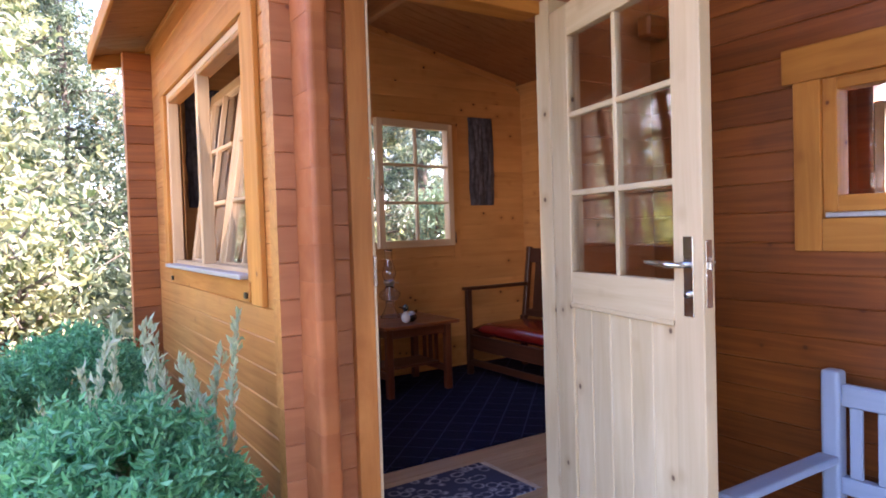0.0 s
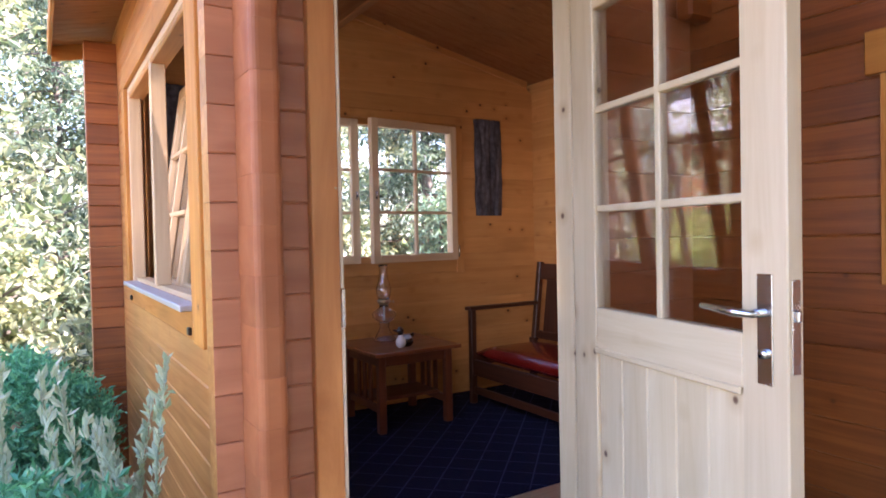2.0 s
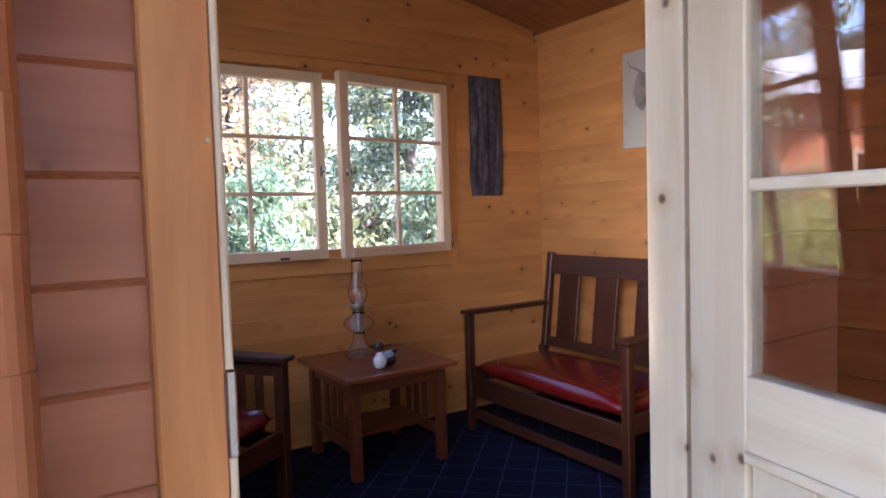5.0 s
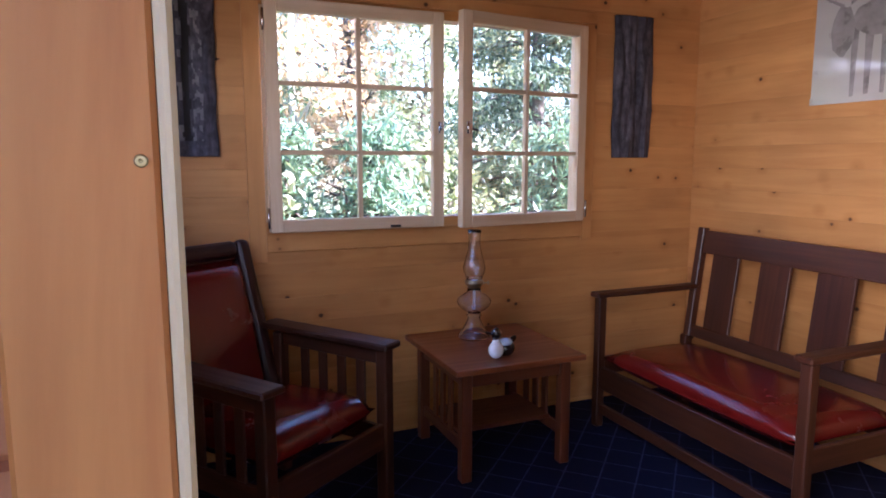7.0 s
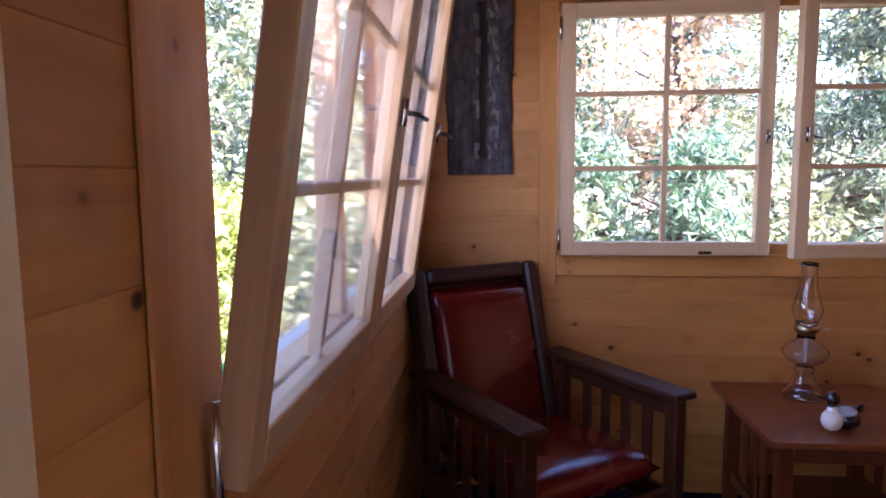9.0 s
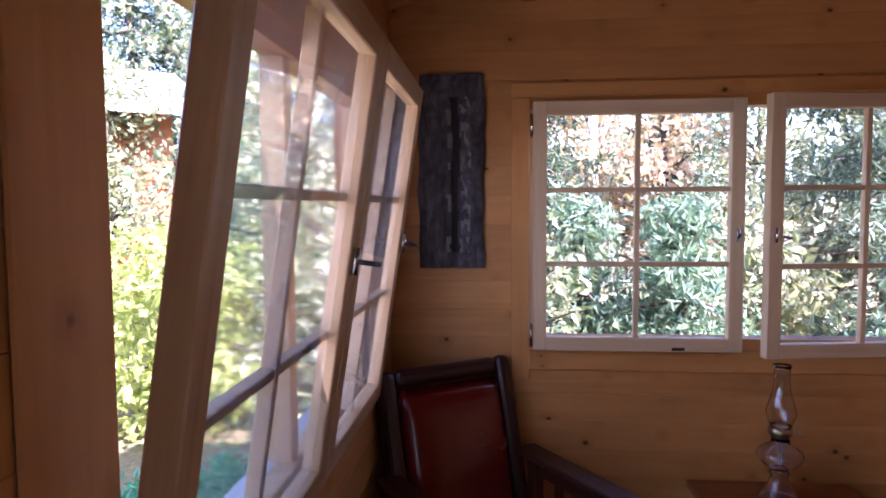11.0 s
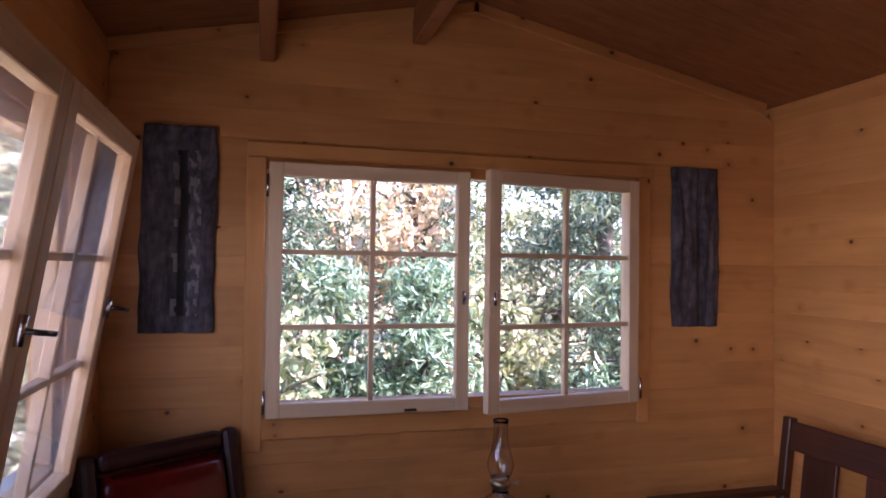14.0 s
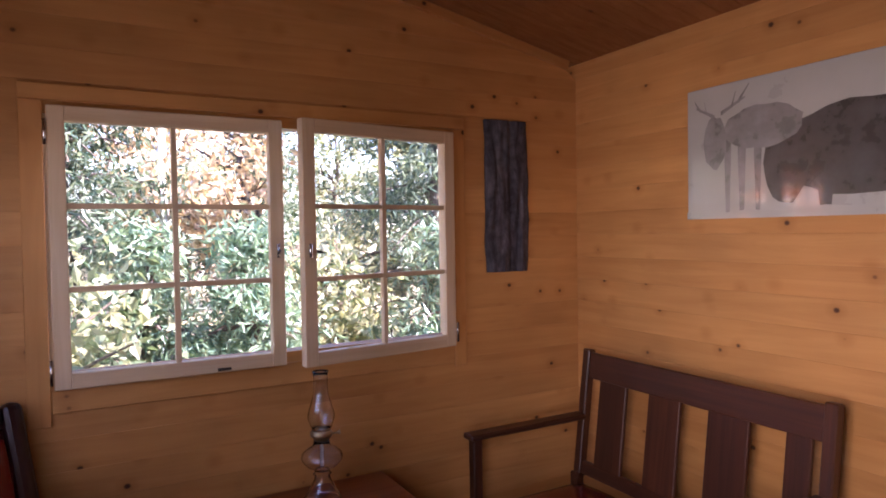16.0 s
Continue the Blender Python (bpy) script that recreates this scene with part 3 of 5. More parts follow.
for side, xe in ((-1, 1.399), (1, 5.15)):
    for yy in (5.54, -0.94):
        bm = bmesh.new()
        q = [(RIDGE, roof_z(RIDGE) - 0.09), (xe, roof_z(xe) - 0.09), (xe, roof_z(xe) + 0.05), (RIDGE, roof_z(RIDGE) + 0.05)]
        a = [bm.verts.new((u, yy, v)) for u, v in q]
        b = [bm.verts.new((u, yy + 0.02, v)) for u, v in q]
        bm.faces.new(a)
        bm.faces.new(b[::-1])
        for i in range(4):
            bm.faces.new((a[i], a[(i + 1) % 4], b[(i + 1) % 4], b[i]))
        bmesh.ops.recalc_face_normals(bm, faces=bm.faces)
        tagged(part("trim", bm, AMBER), "amber wooden gable board", "trim", kind="structure")
# narrow cover strips under the roof along the gable wall
for s in (-1, 1):
    mid_x = RIDGE + s * 0.75
    ob = part("trim", box_bm(1.56, 0.018, 0.05, 0.003), PINE, m=pose(mid_x, YB - 0.010, roof_z(mid_x) - 0.026, 0, s * math.degrees(math.atan(0.215)), 0))
    tagged(ob, "pine cover strip under the roof boards", "trim", kind="structure")
# purlins
for x in (2.36, 2.98):
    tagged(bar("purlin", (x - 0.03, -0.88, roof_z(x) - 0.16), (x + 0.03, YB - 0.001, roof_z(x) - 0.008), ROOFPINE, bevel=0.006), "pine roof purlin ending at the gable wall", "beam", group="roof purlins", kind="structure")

# front corner: the south wall's logs run on past the west wall, and the west wall's logs past the south wall
STUB = 1.650
for k in range(23):
    z = Z0 + LOG * k
    if z + LOG < roof_z(STUB) + 0.02:
        part("log_end", plank_bm(XL - STUB + 0.03, YFI - YF, LOG - 0.001, 0.003, 0.002), (ENDGRAIN, ENDGRAIN, HONEY), south, m=pose((STUB + XL + 0.03) / 2, (YF + YFI) / 2, z + LOG / 2))
for k in range(23):
    z = Z0 - LOG / 2 + LOG * k
    if z + LOG < roof_z(XL) + 0.02:
        part("log_end", log_tip_bm(0.145, XLI - XL, LOG - 0.0002, 0.020), TIPWOOD, west, m=pose((XL + XLI) / 2 + 0.001 * (k % 2), YF - 0.001, z + LOG / 2))
# far corner: log ends of the north wall stick out past the west wall
for k in range(23):
    z = Z0 + LOG * k
    if z + LOG < roof_z(1.62):
        ob = part("log_end", plank_bm(0.165, 0.09, LOG - 0.001), (STAIN, STAIN, ENDGRAIN), m=pose(XL - 0.083, YB + 0.045, z + LOG / 2))
        tagged(ob, "dark stained log end at the cabin corner", "log end", group="log ends at the corner", kind="structure")


# ---------------------------------------------------------------- openings
def sash(name, w, h, cols, rows, mat, parent, depth=0.045, stile=0.055, bead=0.02, matrix=None, shift=0.0, glass=GLASS):
    """A glazed casement, its own lower left corner at the origin, x along it, z up."""
    root = empty(name)
    root.parent = parent
    if matrix is not None:
        root.matrix_basis = matrix
    d = depth / 2
    bar("stile", (0, -d, 0), (stile, d, h), mat, root)
    bar("stile", (w - stile, -d, 0), (w, d, h), mat, root)
    bar("rail", (stile, -d, 0), (w - stile, d, stile), mat, root)
    bar("rail", (stile, -d, h - stile), (w - stile, d, h), mat, root)
    gw, gh = w - 2 * stile, h - 2 * stile
    for i in range(1, cols):
        x = stile + gw * i / cols
        bar("glazing_bar", (x - bead / 2, -0.014 + shift, stile), (x + bead / 2, 0.014 + shift, h - stile), mat, root, bevel=0.002)
    for j in range(1, rows):
        z = stile + gh * j / rows
        bar("glazing_bar", (stile, -0.012 + shift, z - bead / 2), (w - stile, 0.012 + shift, z + bead / 2), mat, root, bevel=0.002)
    pane = part("pane", box_bm(gw + 0.004, 0.004, gh + 0.004, 0), glass, root, m=pose(w / 2, 0.0, h / 2))
    pane.visible_shadow = False
    return root


def window_catch(parent, x, y, z, side, matrix=None):
    rod("catch_plate", [(x, y, z - 0.028), (x, y, z + 0.028)], 0.007, SILVER, parent, segs=8)
    rod("catch_handle", [(x, y - 0.004, z), (x, y - 0.022, z), (x + side * 0.03, y - 0.026, z - 0.003), (x + side * 0.075, y - 0.024, z - 0.012)], [0.006, 0.006, 0.006, 0.004], DARKMETAL, parent, "dark lever of the window catch", 8)


def hinge(parent, x, y, z, length=0.09):
    rod("hinge", [(x, y, z), (x, y, z + length)], 0.006, SILVER, parent, segs=8)


# back window
win = tagged(empty("window_1"), "pine casement window, one sash ajar, garden beyond", "window", kind="structure")
x0, x1, z0, z1 = WB
for nm, lo, hi in (("window_frame", (x0, YB + 0.005, z0), (x0 + 0.03, YB + 0.088, z1)), ("window_frame", (x1 - 0.03, YB + 0.005, z0), (x1, YB + 0.088, z1)),
                   ("window_frame", (x0 + 0.03, YB + 0.005, z1 - 0.03), (x1 - 0.03, YB + 0.088, z1)), ("window_sill", (x0 + 0.03, YB + 0.005, z0), (x1 - 0.03, YB + 0.088, z0 + 0.02))):
    bar(nm, lo, hi, SASHPINE, win)
bar("casing", (x0 - 0.07, YB - 0.018, z0 - 0.13), (x0 + 0.004, YB - 0.001, z1 + 0.01), PINE, win)
bar("casing", (x1 - 0.004, YB - 0.018, z0 - 0.10), (x1 + 0.06, YB - 0.001, z1 + 0.01), PINE, win)
bar("casing", (x0 + 0.005, YB - 0.018, z0 - 0.085), (x1 - 0.005, YB - 0.001, z0 + 0.006), PINE, win)
bar("casing", (x0 - 0.07, YB - 0.018, z1 + 0.011), (x1 + 0.06, YB - 0.001, z1 + 0.07), PINE, win)
sl = sash("sash", 0.822, 1.0, 2, 3, SASHPINE, win, matrix=pose(2.376, YB - 0.043, 1.037))
window_catch(sl, 0.795, -0.03, 0.47, -0.12)
hinge(sl, -0.006, -0.025, 0.02)
hinge(sl, -0.006, -0.025, 0.86)
sr = sash("sash", 0.765, 1.0, 2, 3, SASHPINE, win, matrix=pose(4.002, YB - 0.043, 1.037, 0, 0, 188) @ pose(0, 0, 0))
window_catch(sr, 0.74, 0.03, 0.47, -1)
hinge(sr, -0.004, 0.028, 0.02)
rod("stay", [(0.55, -0.02, 0.012), (0.60, -0.02, 0.012)], 0.007, DARKMETAL, sl, segs=8)

# left window: outer frame with a mullion, two sashes tilted inwards at the top
wl = tagged(empty("window_2"), "amber-framed double window, both sashes tilted inwards", "window", kind="structure")
y0, y1, z0, z1 = WL
ym = 3.95
XS = 1.797                           # inner face of the window frame
XO = XL + 0.055                      # back of the outer frame
for nm, lo, hi in (("window_frame", (XL - 0.004, y0, z0), (XO, y0 + 0.03, z1)), ("window_frame", (XL - 0.004, y1 - 0.03, z0), (XO, y1, z1)),
                   ("window_frame", (XL - 0.004, y0 + 0.03, z1 - 0.035), (XO, y1 - 0.03, z1)), ("mullion", (XL - 0.004, ym - 0.024, z0 + 0.03), (XO, ym + 0.024, z1 - 0.035)),
                   ("window_frame", (XL + 0.012, y0 + 0.03, z0), (XLI, y1 - 0.03, z0 + 0.03))):
    bar(nm, lo, hi, SASHBACKLIT, wl)
bar("casing", (XL - 0.024, y0 - 0.20, z0 - 0.10), (XL - 0.001, y0 - 0.07, z1 + 0.20), AMBER, wl)
bar("casing", (XL - 0.014, y0 - 0.069, z0 - 0.02), (XL - 0.001, y0 - 0.001, z1 + 0.0), AMBER, wl)
bar("casing", (XL - 0.022, y1 + 0.001, z0 - 0.02), (XL - 0.001, y1 + 0.11, z1 + 0.0), AMBER, wl)
bar("casing", (XL - 0.022, y0 - 0.069, z1 + 0.001), (XL - 0.001, y1 + 0.11, z1 + 0.095), AMBER, wl)
bar("window_sill", (XL - 0.05, y0 - 0.0, z0 - 0.008), (XL + 0.011, y1, z0 + 0.012), GREYSILL, wl, "grey metal outer sill")
bar("casing", (XL - 0.012, y0 + 0.0, z0 - 0.10), (XL - 0.001, y1, z0 - 0.009), AMBER, wl)
for yy in (y0 + 0.012, y1 - 0.05):
    bar("clip", (XL - 0.024, yy, z0 - 0.085), (XL - 0.0125, yy + 0.03, z0 - 0.06), DARKMETAL, wl, "dark bracket under the sill")
bar("casing", (XLI + 0.001, y0 - 0.075, z0 - 0.10), (XS - 0.004, y0 + 0.085, z1 + 0.07), PINE, wl)
bar("casing", (XLI + 0.001, y1 + 0.001, z0 - 0.10), (XS - 0.004, y1 + 0.06, z1 + 0.07), PINE, wl)
bar("casing", (XLI + 0.001, y0 + 0.086, z1 + 0.001), (XS - 0.004, y1, z1 + 0.07), PINE, wl)
bar("casing", (XLI + 0.001, y0 + 0.086, z0 - 0.07), (XS - 0.004, y1, z0 - 0.001), PINE, wl)
TILTIN = 8.8
for ya, wd in ((y0 + 0.03, ym - y0 - 0.034), (ym + 0.005, y1 - ym - 0.075)):
    s = sash("sash", wd, 1.03, 2, 3, SASHBACKLIT, wl, stile=0.06, shift=0.018, glass=HAZEGLASS, matrix=pose(XS + 0.020, ya, z0 - 0.025, 0, TILTIN, 0) @ pose(0, 0, 0, 0, 0, 90))
    rod("stay", [(wd - 0.03, -0.03, 0.50), (wd - 0.03, -0.03, 0.56)], 0.009, SILVER, s, segs=8)
    rod("catch_handle", [(wd - 0.03, -0.03, 0.53), (wd - 0.03, -0.06, 0.53), (wd + 0.02, -0.075, 0.525)], 0.006, DARKMETAL, s, segs=8)
rod("stay", [(XS + 0.012, y0 + 0.02, z0 - 0.06), (XS + 0.012, y0 + 0.02, z0 + 0.09)], 0.008, SILVER, wl, "metal tilt hinge")

for yy in (3.72, 4.02):
    bar("clip", (XS + 0.0, yy, z0 - 0.055), (XS + 0.016, yy + 0.035, z0 - 0.035), DARKMETAL, wl, "small dark sash clip")

# ends of the purlins over the porch
for yy, zb, w in ((1.97, 2.005, 0.09), (2.52, 1.985, 0.07)):
    tagged(bar("bracket", (XP - 0.13, yy, zb), (XP - 0.001, yy + w, zb + 0.10), STAIN, bevel=0.012), "dark stained bracket under the porch roof", "bracket", group="porch brackets", kind="structure")

# small window in the porch wall
ws = tagged(empty("window_3"), "small amber-framed fixed window in the porch wall", "window", kind="structure")
y0, y1, z0, z1 = WS
for nm, lo, hi in (("window_frame", (XP - 0.012, y0, z0), (XP + 0.07, y0 + 0.05, z1)), ("window_frame", (XP - 0.012, y1 - 0.05, z0), (XP + 0.07, y1, z1)),
                   ("window_frame", (XP - 0.012, y0 + 0.05, z1 - 0.045), (XP + 0.07, y1 - 0.05, z1)), ("window_frame", (XP - 0.012, y0 + 0.05, z0 + 0.02), (XP + 0.07, y1 - 0.05, z0 + 0.08))):
    bar(nm, lo, hi, AMBER, ws)
bar("casing", (XP - 0.026, y1 + 0.001, z0 - 0.12), (XP - 0.001, y1 + 0.10, z1), AMBER, ws)
bar("casing", (XP - 0.026, y0 - 0.10, z0 - 0.12), (XP - 0.001, y0 - 0.001, z1), AMBER, ws)
bar("casing", (XP - 0.03, y0 - 0.14, z1 + 0.001), (XP - 0.001, y1 + 0.14, z1 + 0.13), AMBER, ws)
bar("casing", (XP - 0.024, y0, z0 - 0.12), (XP - 0.001, y1, z0 - 0.001), AMBER, ws)
bar("window_sill", (XP - 0.04, y0 + 0.02, z0 + 0.001), (XP + 0.0, y1 - 0.02, z0 + 0.02), GREYSILL, ws, "grey metal sill")
part("pane", box_bm(0.004, y1 - y0 - 0.09, z1 - z0 - 0.12, 0), GLASS, ws, m=pose(XP + 0.02, (y0 + y1) / 2, (z0 + z1) / 2 + 0.015)).visible_shadow = False

# door frame and leaf
df = tagged(empty("door_frame"), "pine door frame stained amber outside", "door frame", kind="structure")
bar("jamb", (DX0 - 0.085, YF - 0.025, GZ + 0.1), (DX0 - 0.0095, YF + 0.036, DZ + 0.05), JAMBWOOD, df, "orange-stained jamb board with knots")
bar("jamb", (DX0 - 0.009, YF - 0.027, GZ + 0.1), (DX0, YFI - 0.022, DZ), DOORPINE, df, "unpainted inner rebate of the jamb")
bar("jamb", (DX1, YF - 0.075, GZ + 0.1), (DX1 + 0.172, YF + 0.004, DZ + 0.05), DOORPINE, df)
bar("lining", (DX1 + 0.14, YF + 0.005, GZ + 0.1), (DX1 + 0.174, YFI + 0.004, DZ + 0.02), DOORPINE, df)
bar("header", (DX0 - 0.001, YF - 0.03, DZ), (DX1 - 0.001, YFI + 0.012, DZ + 0.05), AMBER, df)
bar("threshold", (DX0 + 0.001, YF - 0.03, -0.06), (DX1 - 0.001, YF - 0.022 + 0.0, 0.0), AMBER, df)
bar("strike_plate", (DX0 - 0.012, YF - 0.030, 0.985), (DX0 + 0.0015, YF + 0.012, 1.09), SILVER, df, "steel strike plate")
screw = part("screw", lathe_bm([(0.0034, 0.0), (0.0034, 0.0014), (0.0026, 0.0021), (0.0011, 0.0021), (0.0008, 0.0010)], 14), BRASS, df, "brass screw head", pose(DX0 - 0.018, YF - 0.0248, 1.352, 90, 0, 0))

leaf = tagged(empty("door_1", pose(DX1 + 0.005, YF - 0.10, 0, 0, 0, 180 + 78)), "open pale pine door with six panes and panelled base", "door", kind="structure")
LW, LT = 0.80, 0.021
bar("stile", (0, -LT, -0.02), (0.12, LT, 1.995), DOORPINE, leaf)
bar("stile", (LW - 0.12, -LT, -0.02), (LW, LT, 1.995), DOORPINE, leaf)
bar("rail", (0.12, -LT, 1.875), (LW - 0.12, LT, 1.995), DOORPINE, leaf)
bar("rail", (0.12, -LT, 0.88), (LW - 0.12, LT, 1.0), DOORPINE, leaf)
bar("rail", (0.12, -LT, -0.02), (LW - 0.12, LT, 0.14), DOORPINE, leaf)
bar("moulding", (0.12, LT, 0.866), (LW - 0.12, LT + 0.008, 0.884), DOORPINE, leaf, bevel=0.005)
bar("moulding", (0.12, -LT - 0.008, 0.866), (LW - 0.12, -LT, 0.884), DOORPINE, leaf, bevel=0.005)
for k in range(5):
    w = (LW - 0.24) / 5
    bar("panel_board", (0.12 + w * k + 0.0005, -0.012, 0.14), (0.12 + w * (k + 1) - 0.0005, 0.012, 0.88), DOORPINE, leaf, bevel=0.004)
bar("glazing_bar", (LW / 2 - 0.010, -0.016, 1.0), (LW / 2 + 0.010, 0.016, 1.875), DOORPINE, leaf)
for k in (1, 2):
    z = 1.0 + 0.875 * k / 3
    bar("glazing_bar", (0.12, -0.0155, z - 0.010), (LW - 0.12, 0.0155, z + 0.010), DOORPINE, leaf)
for off in (-0.006, 0.006):
    part("pane", box_bm(LW - 0.236, 0.004, 0.879, 0), GLASS, leaf, m=pose(LW / 2, off, 1.4375)).visible_shadow = False
for s in (-1, 1):
    hx = LW - 0.055
    pl = bar("handle_plate", (hx - 0.02, min(s * LT, s * (LT + 0.004)), 0.90), (hx + 0.02, max(s * LT, s * (LT + 0.004)), 1.13), SILVER, leaf, bevel=0.0015)
    rod("door_handle", [(hx, s * LT, 1.05), (hx, s * (LT + 0.045), 1.05), (hx - 0.03, s * (LT + 0.055), 1.052), (hx - 0.13, s * (LT + 0.05), 1.056)], [0.009, 0.009, 0.010, 0.006], SILVER, leaf, "satin lever handle", 12)
    rod("lock_cylinder", [(hx, s * LT, 0.965), (hx, s * (LT + 0.012), 0.965)], 0.011, SILVER, leaf, segs=12)
bar("latch_plate", (LW - 0.001, -0.011, 0.93), (LW + 0.002, 0.011, 1.12), SILVER, leaf, bevel=0.0008)
bar("latch", (LW + 0.002, -0.006, 1.035), (LW + 0.012, 0.006, 1.06), SILVER, leaf)


# ---------------------------------------------------------------- furniture
def cushion_bm(w, d, h, puff=0.02):
    bm = bmesh.new()
    nx, ny = 20, 14
    for side in (1, -1):
        g = []
        for j in range(ny + 1):
            row = []
            for i in range(nx + 1):
                u, v = 2 * i / nx - 1, 2 * j / ny - 1
                edge = (1 - abs(u) ** 6) * (1 - abs(v) ** 6)
                z = side * (h / 2 * edge ** 0.35) + (puff * (1 - u * u) * (1 - v * v) if side > 0 else 0)
                row.append(bm.verts.new((u * w / 2, v * d / 2, z)))
            g.append(row)
        for j in range(ny):
            for i in range(nx):
                bm.faces.new((g[j][i], g[j][i + 1], g[j + 1][i + 1], g[j + 1][i]))
    bmesh.ops.remove_doubles(bm, verts=bm.verts, dist=1e-5)
    bmesh.ops.recalc_face_normals(bm, faces=bm.faces)
    return bm


def settle():
    """A mission settle: own x along it, its back towards +y, front -y."""
    t = tagged(empty("settle"), "dark slatted wooden settle with red vinyl seat", "sofa")
    W, D = 1.21, 0.68
    for s in (-1, 1):
        x = s * (W / 2 - 0.025)
        bar("leg", (x - 0.022, -D / 2, 0), (x + 0.022, -D / 2 + 0.045, 0.67), DARKOAK, t, bevel=0.005)
        bar("leg", (x - 0.022, D / 2 - 0.12, 0), (x + 0.022, D / 2 - 0.07, 0.42), DARKOAK, t, bevel=0.005)
        bar("armrest", (x - 0.035, -D / 2 - 0.02, 0.67), (x + 0.035, D / 2 - 0.06, 0.695), DARKOAK, t, bevel=0.006)
        bar("side_rail", (x - 0.012, -D / 2 + 0.046, 0.27), (x + 0.012, D / 2 - 0.121, 0.36), DARKOAK, t)
        bar("back_post", (x - 0.022, -0.022, 0), (x + 0.022, 0.022, 0.60), DARKOAK, t, bevel=0.005).matrix_basis = pose(x, D / 2 - 0.045, 0.695, -7, 0, 0) @ AXES[2]
    bar("front_rail", (-W / 2 + 0.05, -D / 2 + 0.008, 0.205), (W / 2 - 0.05, -D / 2 + 0.034, 0.318), DARKOAK, t)
    bar("stretcher", (-W / 2 + 0.05, -D / 2 + 0.01, 0.075), (W / 2 - 0.05, -D / 2 + 0.032, 0.125), DARKOAK, t)
    bar("back_rail", (-W / 2 + 0.05, D / 2 - 0.11, 0.27), (W / 2 - 0.05, D / 2 - 0.085, 0.37), DARKOAK, t)
    for zc, hh in ((0.92, 0.12), (0.445, 0.06)):
        bar("crest_rail" if zc > 0.8 else "lower_rail", (-W / 2 + 0.047, -0.013, -hh / 2), (W / 2 - 0.047, 0.013, hh / 2), DARKOAK, t).matrix_basis = pose(0, D / 2 - 0.045 + (zc - 0.695) * 0.123, zc, -7, 0, 0)
    for x, w in ((-0.40, 0.165), (-0.105, 0.165), (0.20, 0.175), (0.475, 0.09)):
        bar("back_slat", (x - w / 2, -0.010, -0.20), (x + w / 2, 0.010, 0.20), DARKOAK, t).matrix_basis = pose(x, D / 2 - 0.045 - 0.030 * 0.123 - 0.0, 0.665, -7, 0, 0) @ AXES[2]
    part("seat_cushion", cushion_bm(W - 0.10, D - 0.13, 0.10), VINYL, t, "glossy red vinyl seat cushion", pose(0, -0.035, 0.362), True)
    return t


def armchair():
    t = tagged(empty("armchair"), "dark mission armchair with red vinyl seat and back", "armchair")
    W, D = 0.66, 0.74
    for s in (-1, 1):
        x = s * (W / 2 - 0.03)
        bar("leg", (x - 0.025, -D / 2 + 0.02, 0), (x + 0.025, -D / 2 + 0.07, 0.635), DARKOAK, t, bevel=0.005)
        bar("leg", (x - 0.025, D / 2 - 0.16, 0), (x + 0.025, D / 2 - 0.11, 0.62), DARKOAK, t, bevel=0.005)
        bar("armrest", (x - 0.05, -D / 2 - 0.0, 0.635), (x + 0.05, D / 2 - 0.06, 0.66), DARKOAK, t, bevel=0.006)
        bar("side_rail", (x - 0.011, -D / 2 + 0.071, 0.24), (x + 0.011, D / 2 - 0.161, 0.32), DARKOAK, t)
        bar("side_rail", (x - 0.011, -D / 2 + 0.071, 0.57), (x + 0.011, D / 2 - 0.161, 0.634), DARKOAK, t)
        for k in range(4):
            yy = -D / 2 + 0.14 + 0.10 * k
            bar("side_slat", (x - 0.006, yy, 0.32), (x + 0.006, yy + 0.045, 0.57), DARKOAK, t)
    bar("front_rail", (-W / 2 + 0.056, -D / 2 + 0.03, 0.24), (W / 2 - 0.056, -D / 2 + 0.055, 0.34), DARKOAK, t)
    bar("back_rail", (-W / 2 + 0.056, D / 2 - 0.15, 0.24), (W / 2 - 0.056, D / 2 - 0.125, 0.32), DARKOAK, t)
    tilt = pose(0, D / 2 - 0.14, 0.36, -15, 0, 0)
    part("seat_cushion", cushion_bm(W - 0.13, 0.56, 0.12, 0.02), VINYL, t, "glossy red vinyl seat cushion", pose(0, -0.03, 0.385, -3, 0, 0), True)
    part("backrest_frame", box_bm(W - 0.08, 0.05, 0.66, 0.02, 2), DARKOAK, t, "", tilt @ pose(0, 0.055, 0.335))
    for sx in (-1, 1):
        part("back_stile", box_bm(0.66, 0.068, 0.07, 0.030, 3), DARKVINYL, t, "", tilt @ pose(sx * 0.2575, 0.018, 0.345) @ AXES[2])
    part("back_rail", box_bm(0.445, 0.064, 0.07, 0.026, 3), DARKVINYL, t, "", tilt @ pose(0, 0.018, 0.638))
    part("backrest", cushion_bm(0.45, 0.58, 0.09, 0.012), VINYL, t, "red vinyl padded backrest", tilt @ pose(0, 0.012, 0.305, 90, 0, 0), True)
    return t


settle().matrix_world = pose(4.255, 4.30, 0.009, 0, 0, -90)
armchair().matrix_world = pose(2.27, 4.655, 0.009, 0, 0, 34.8)


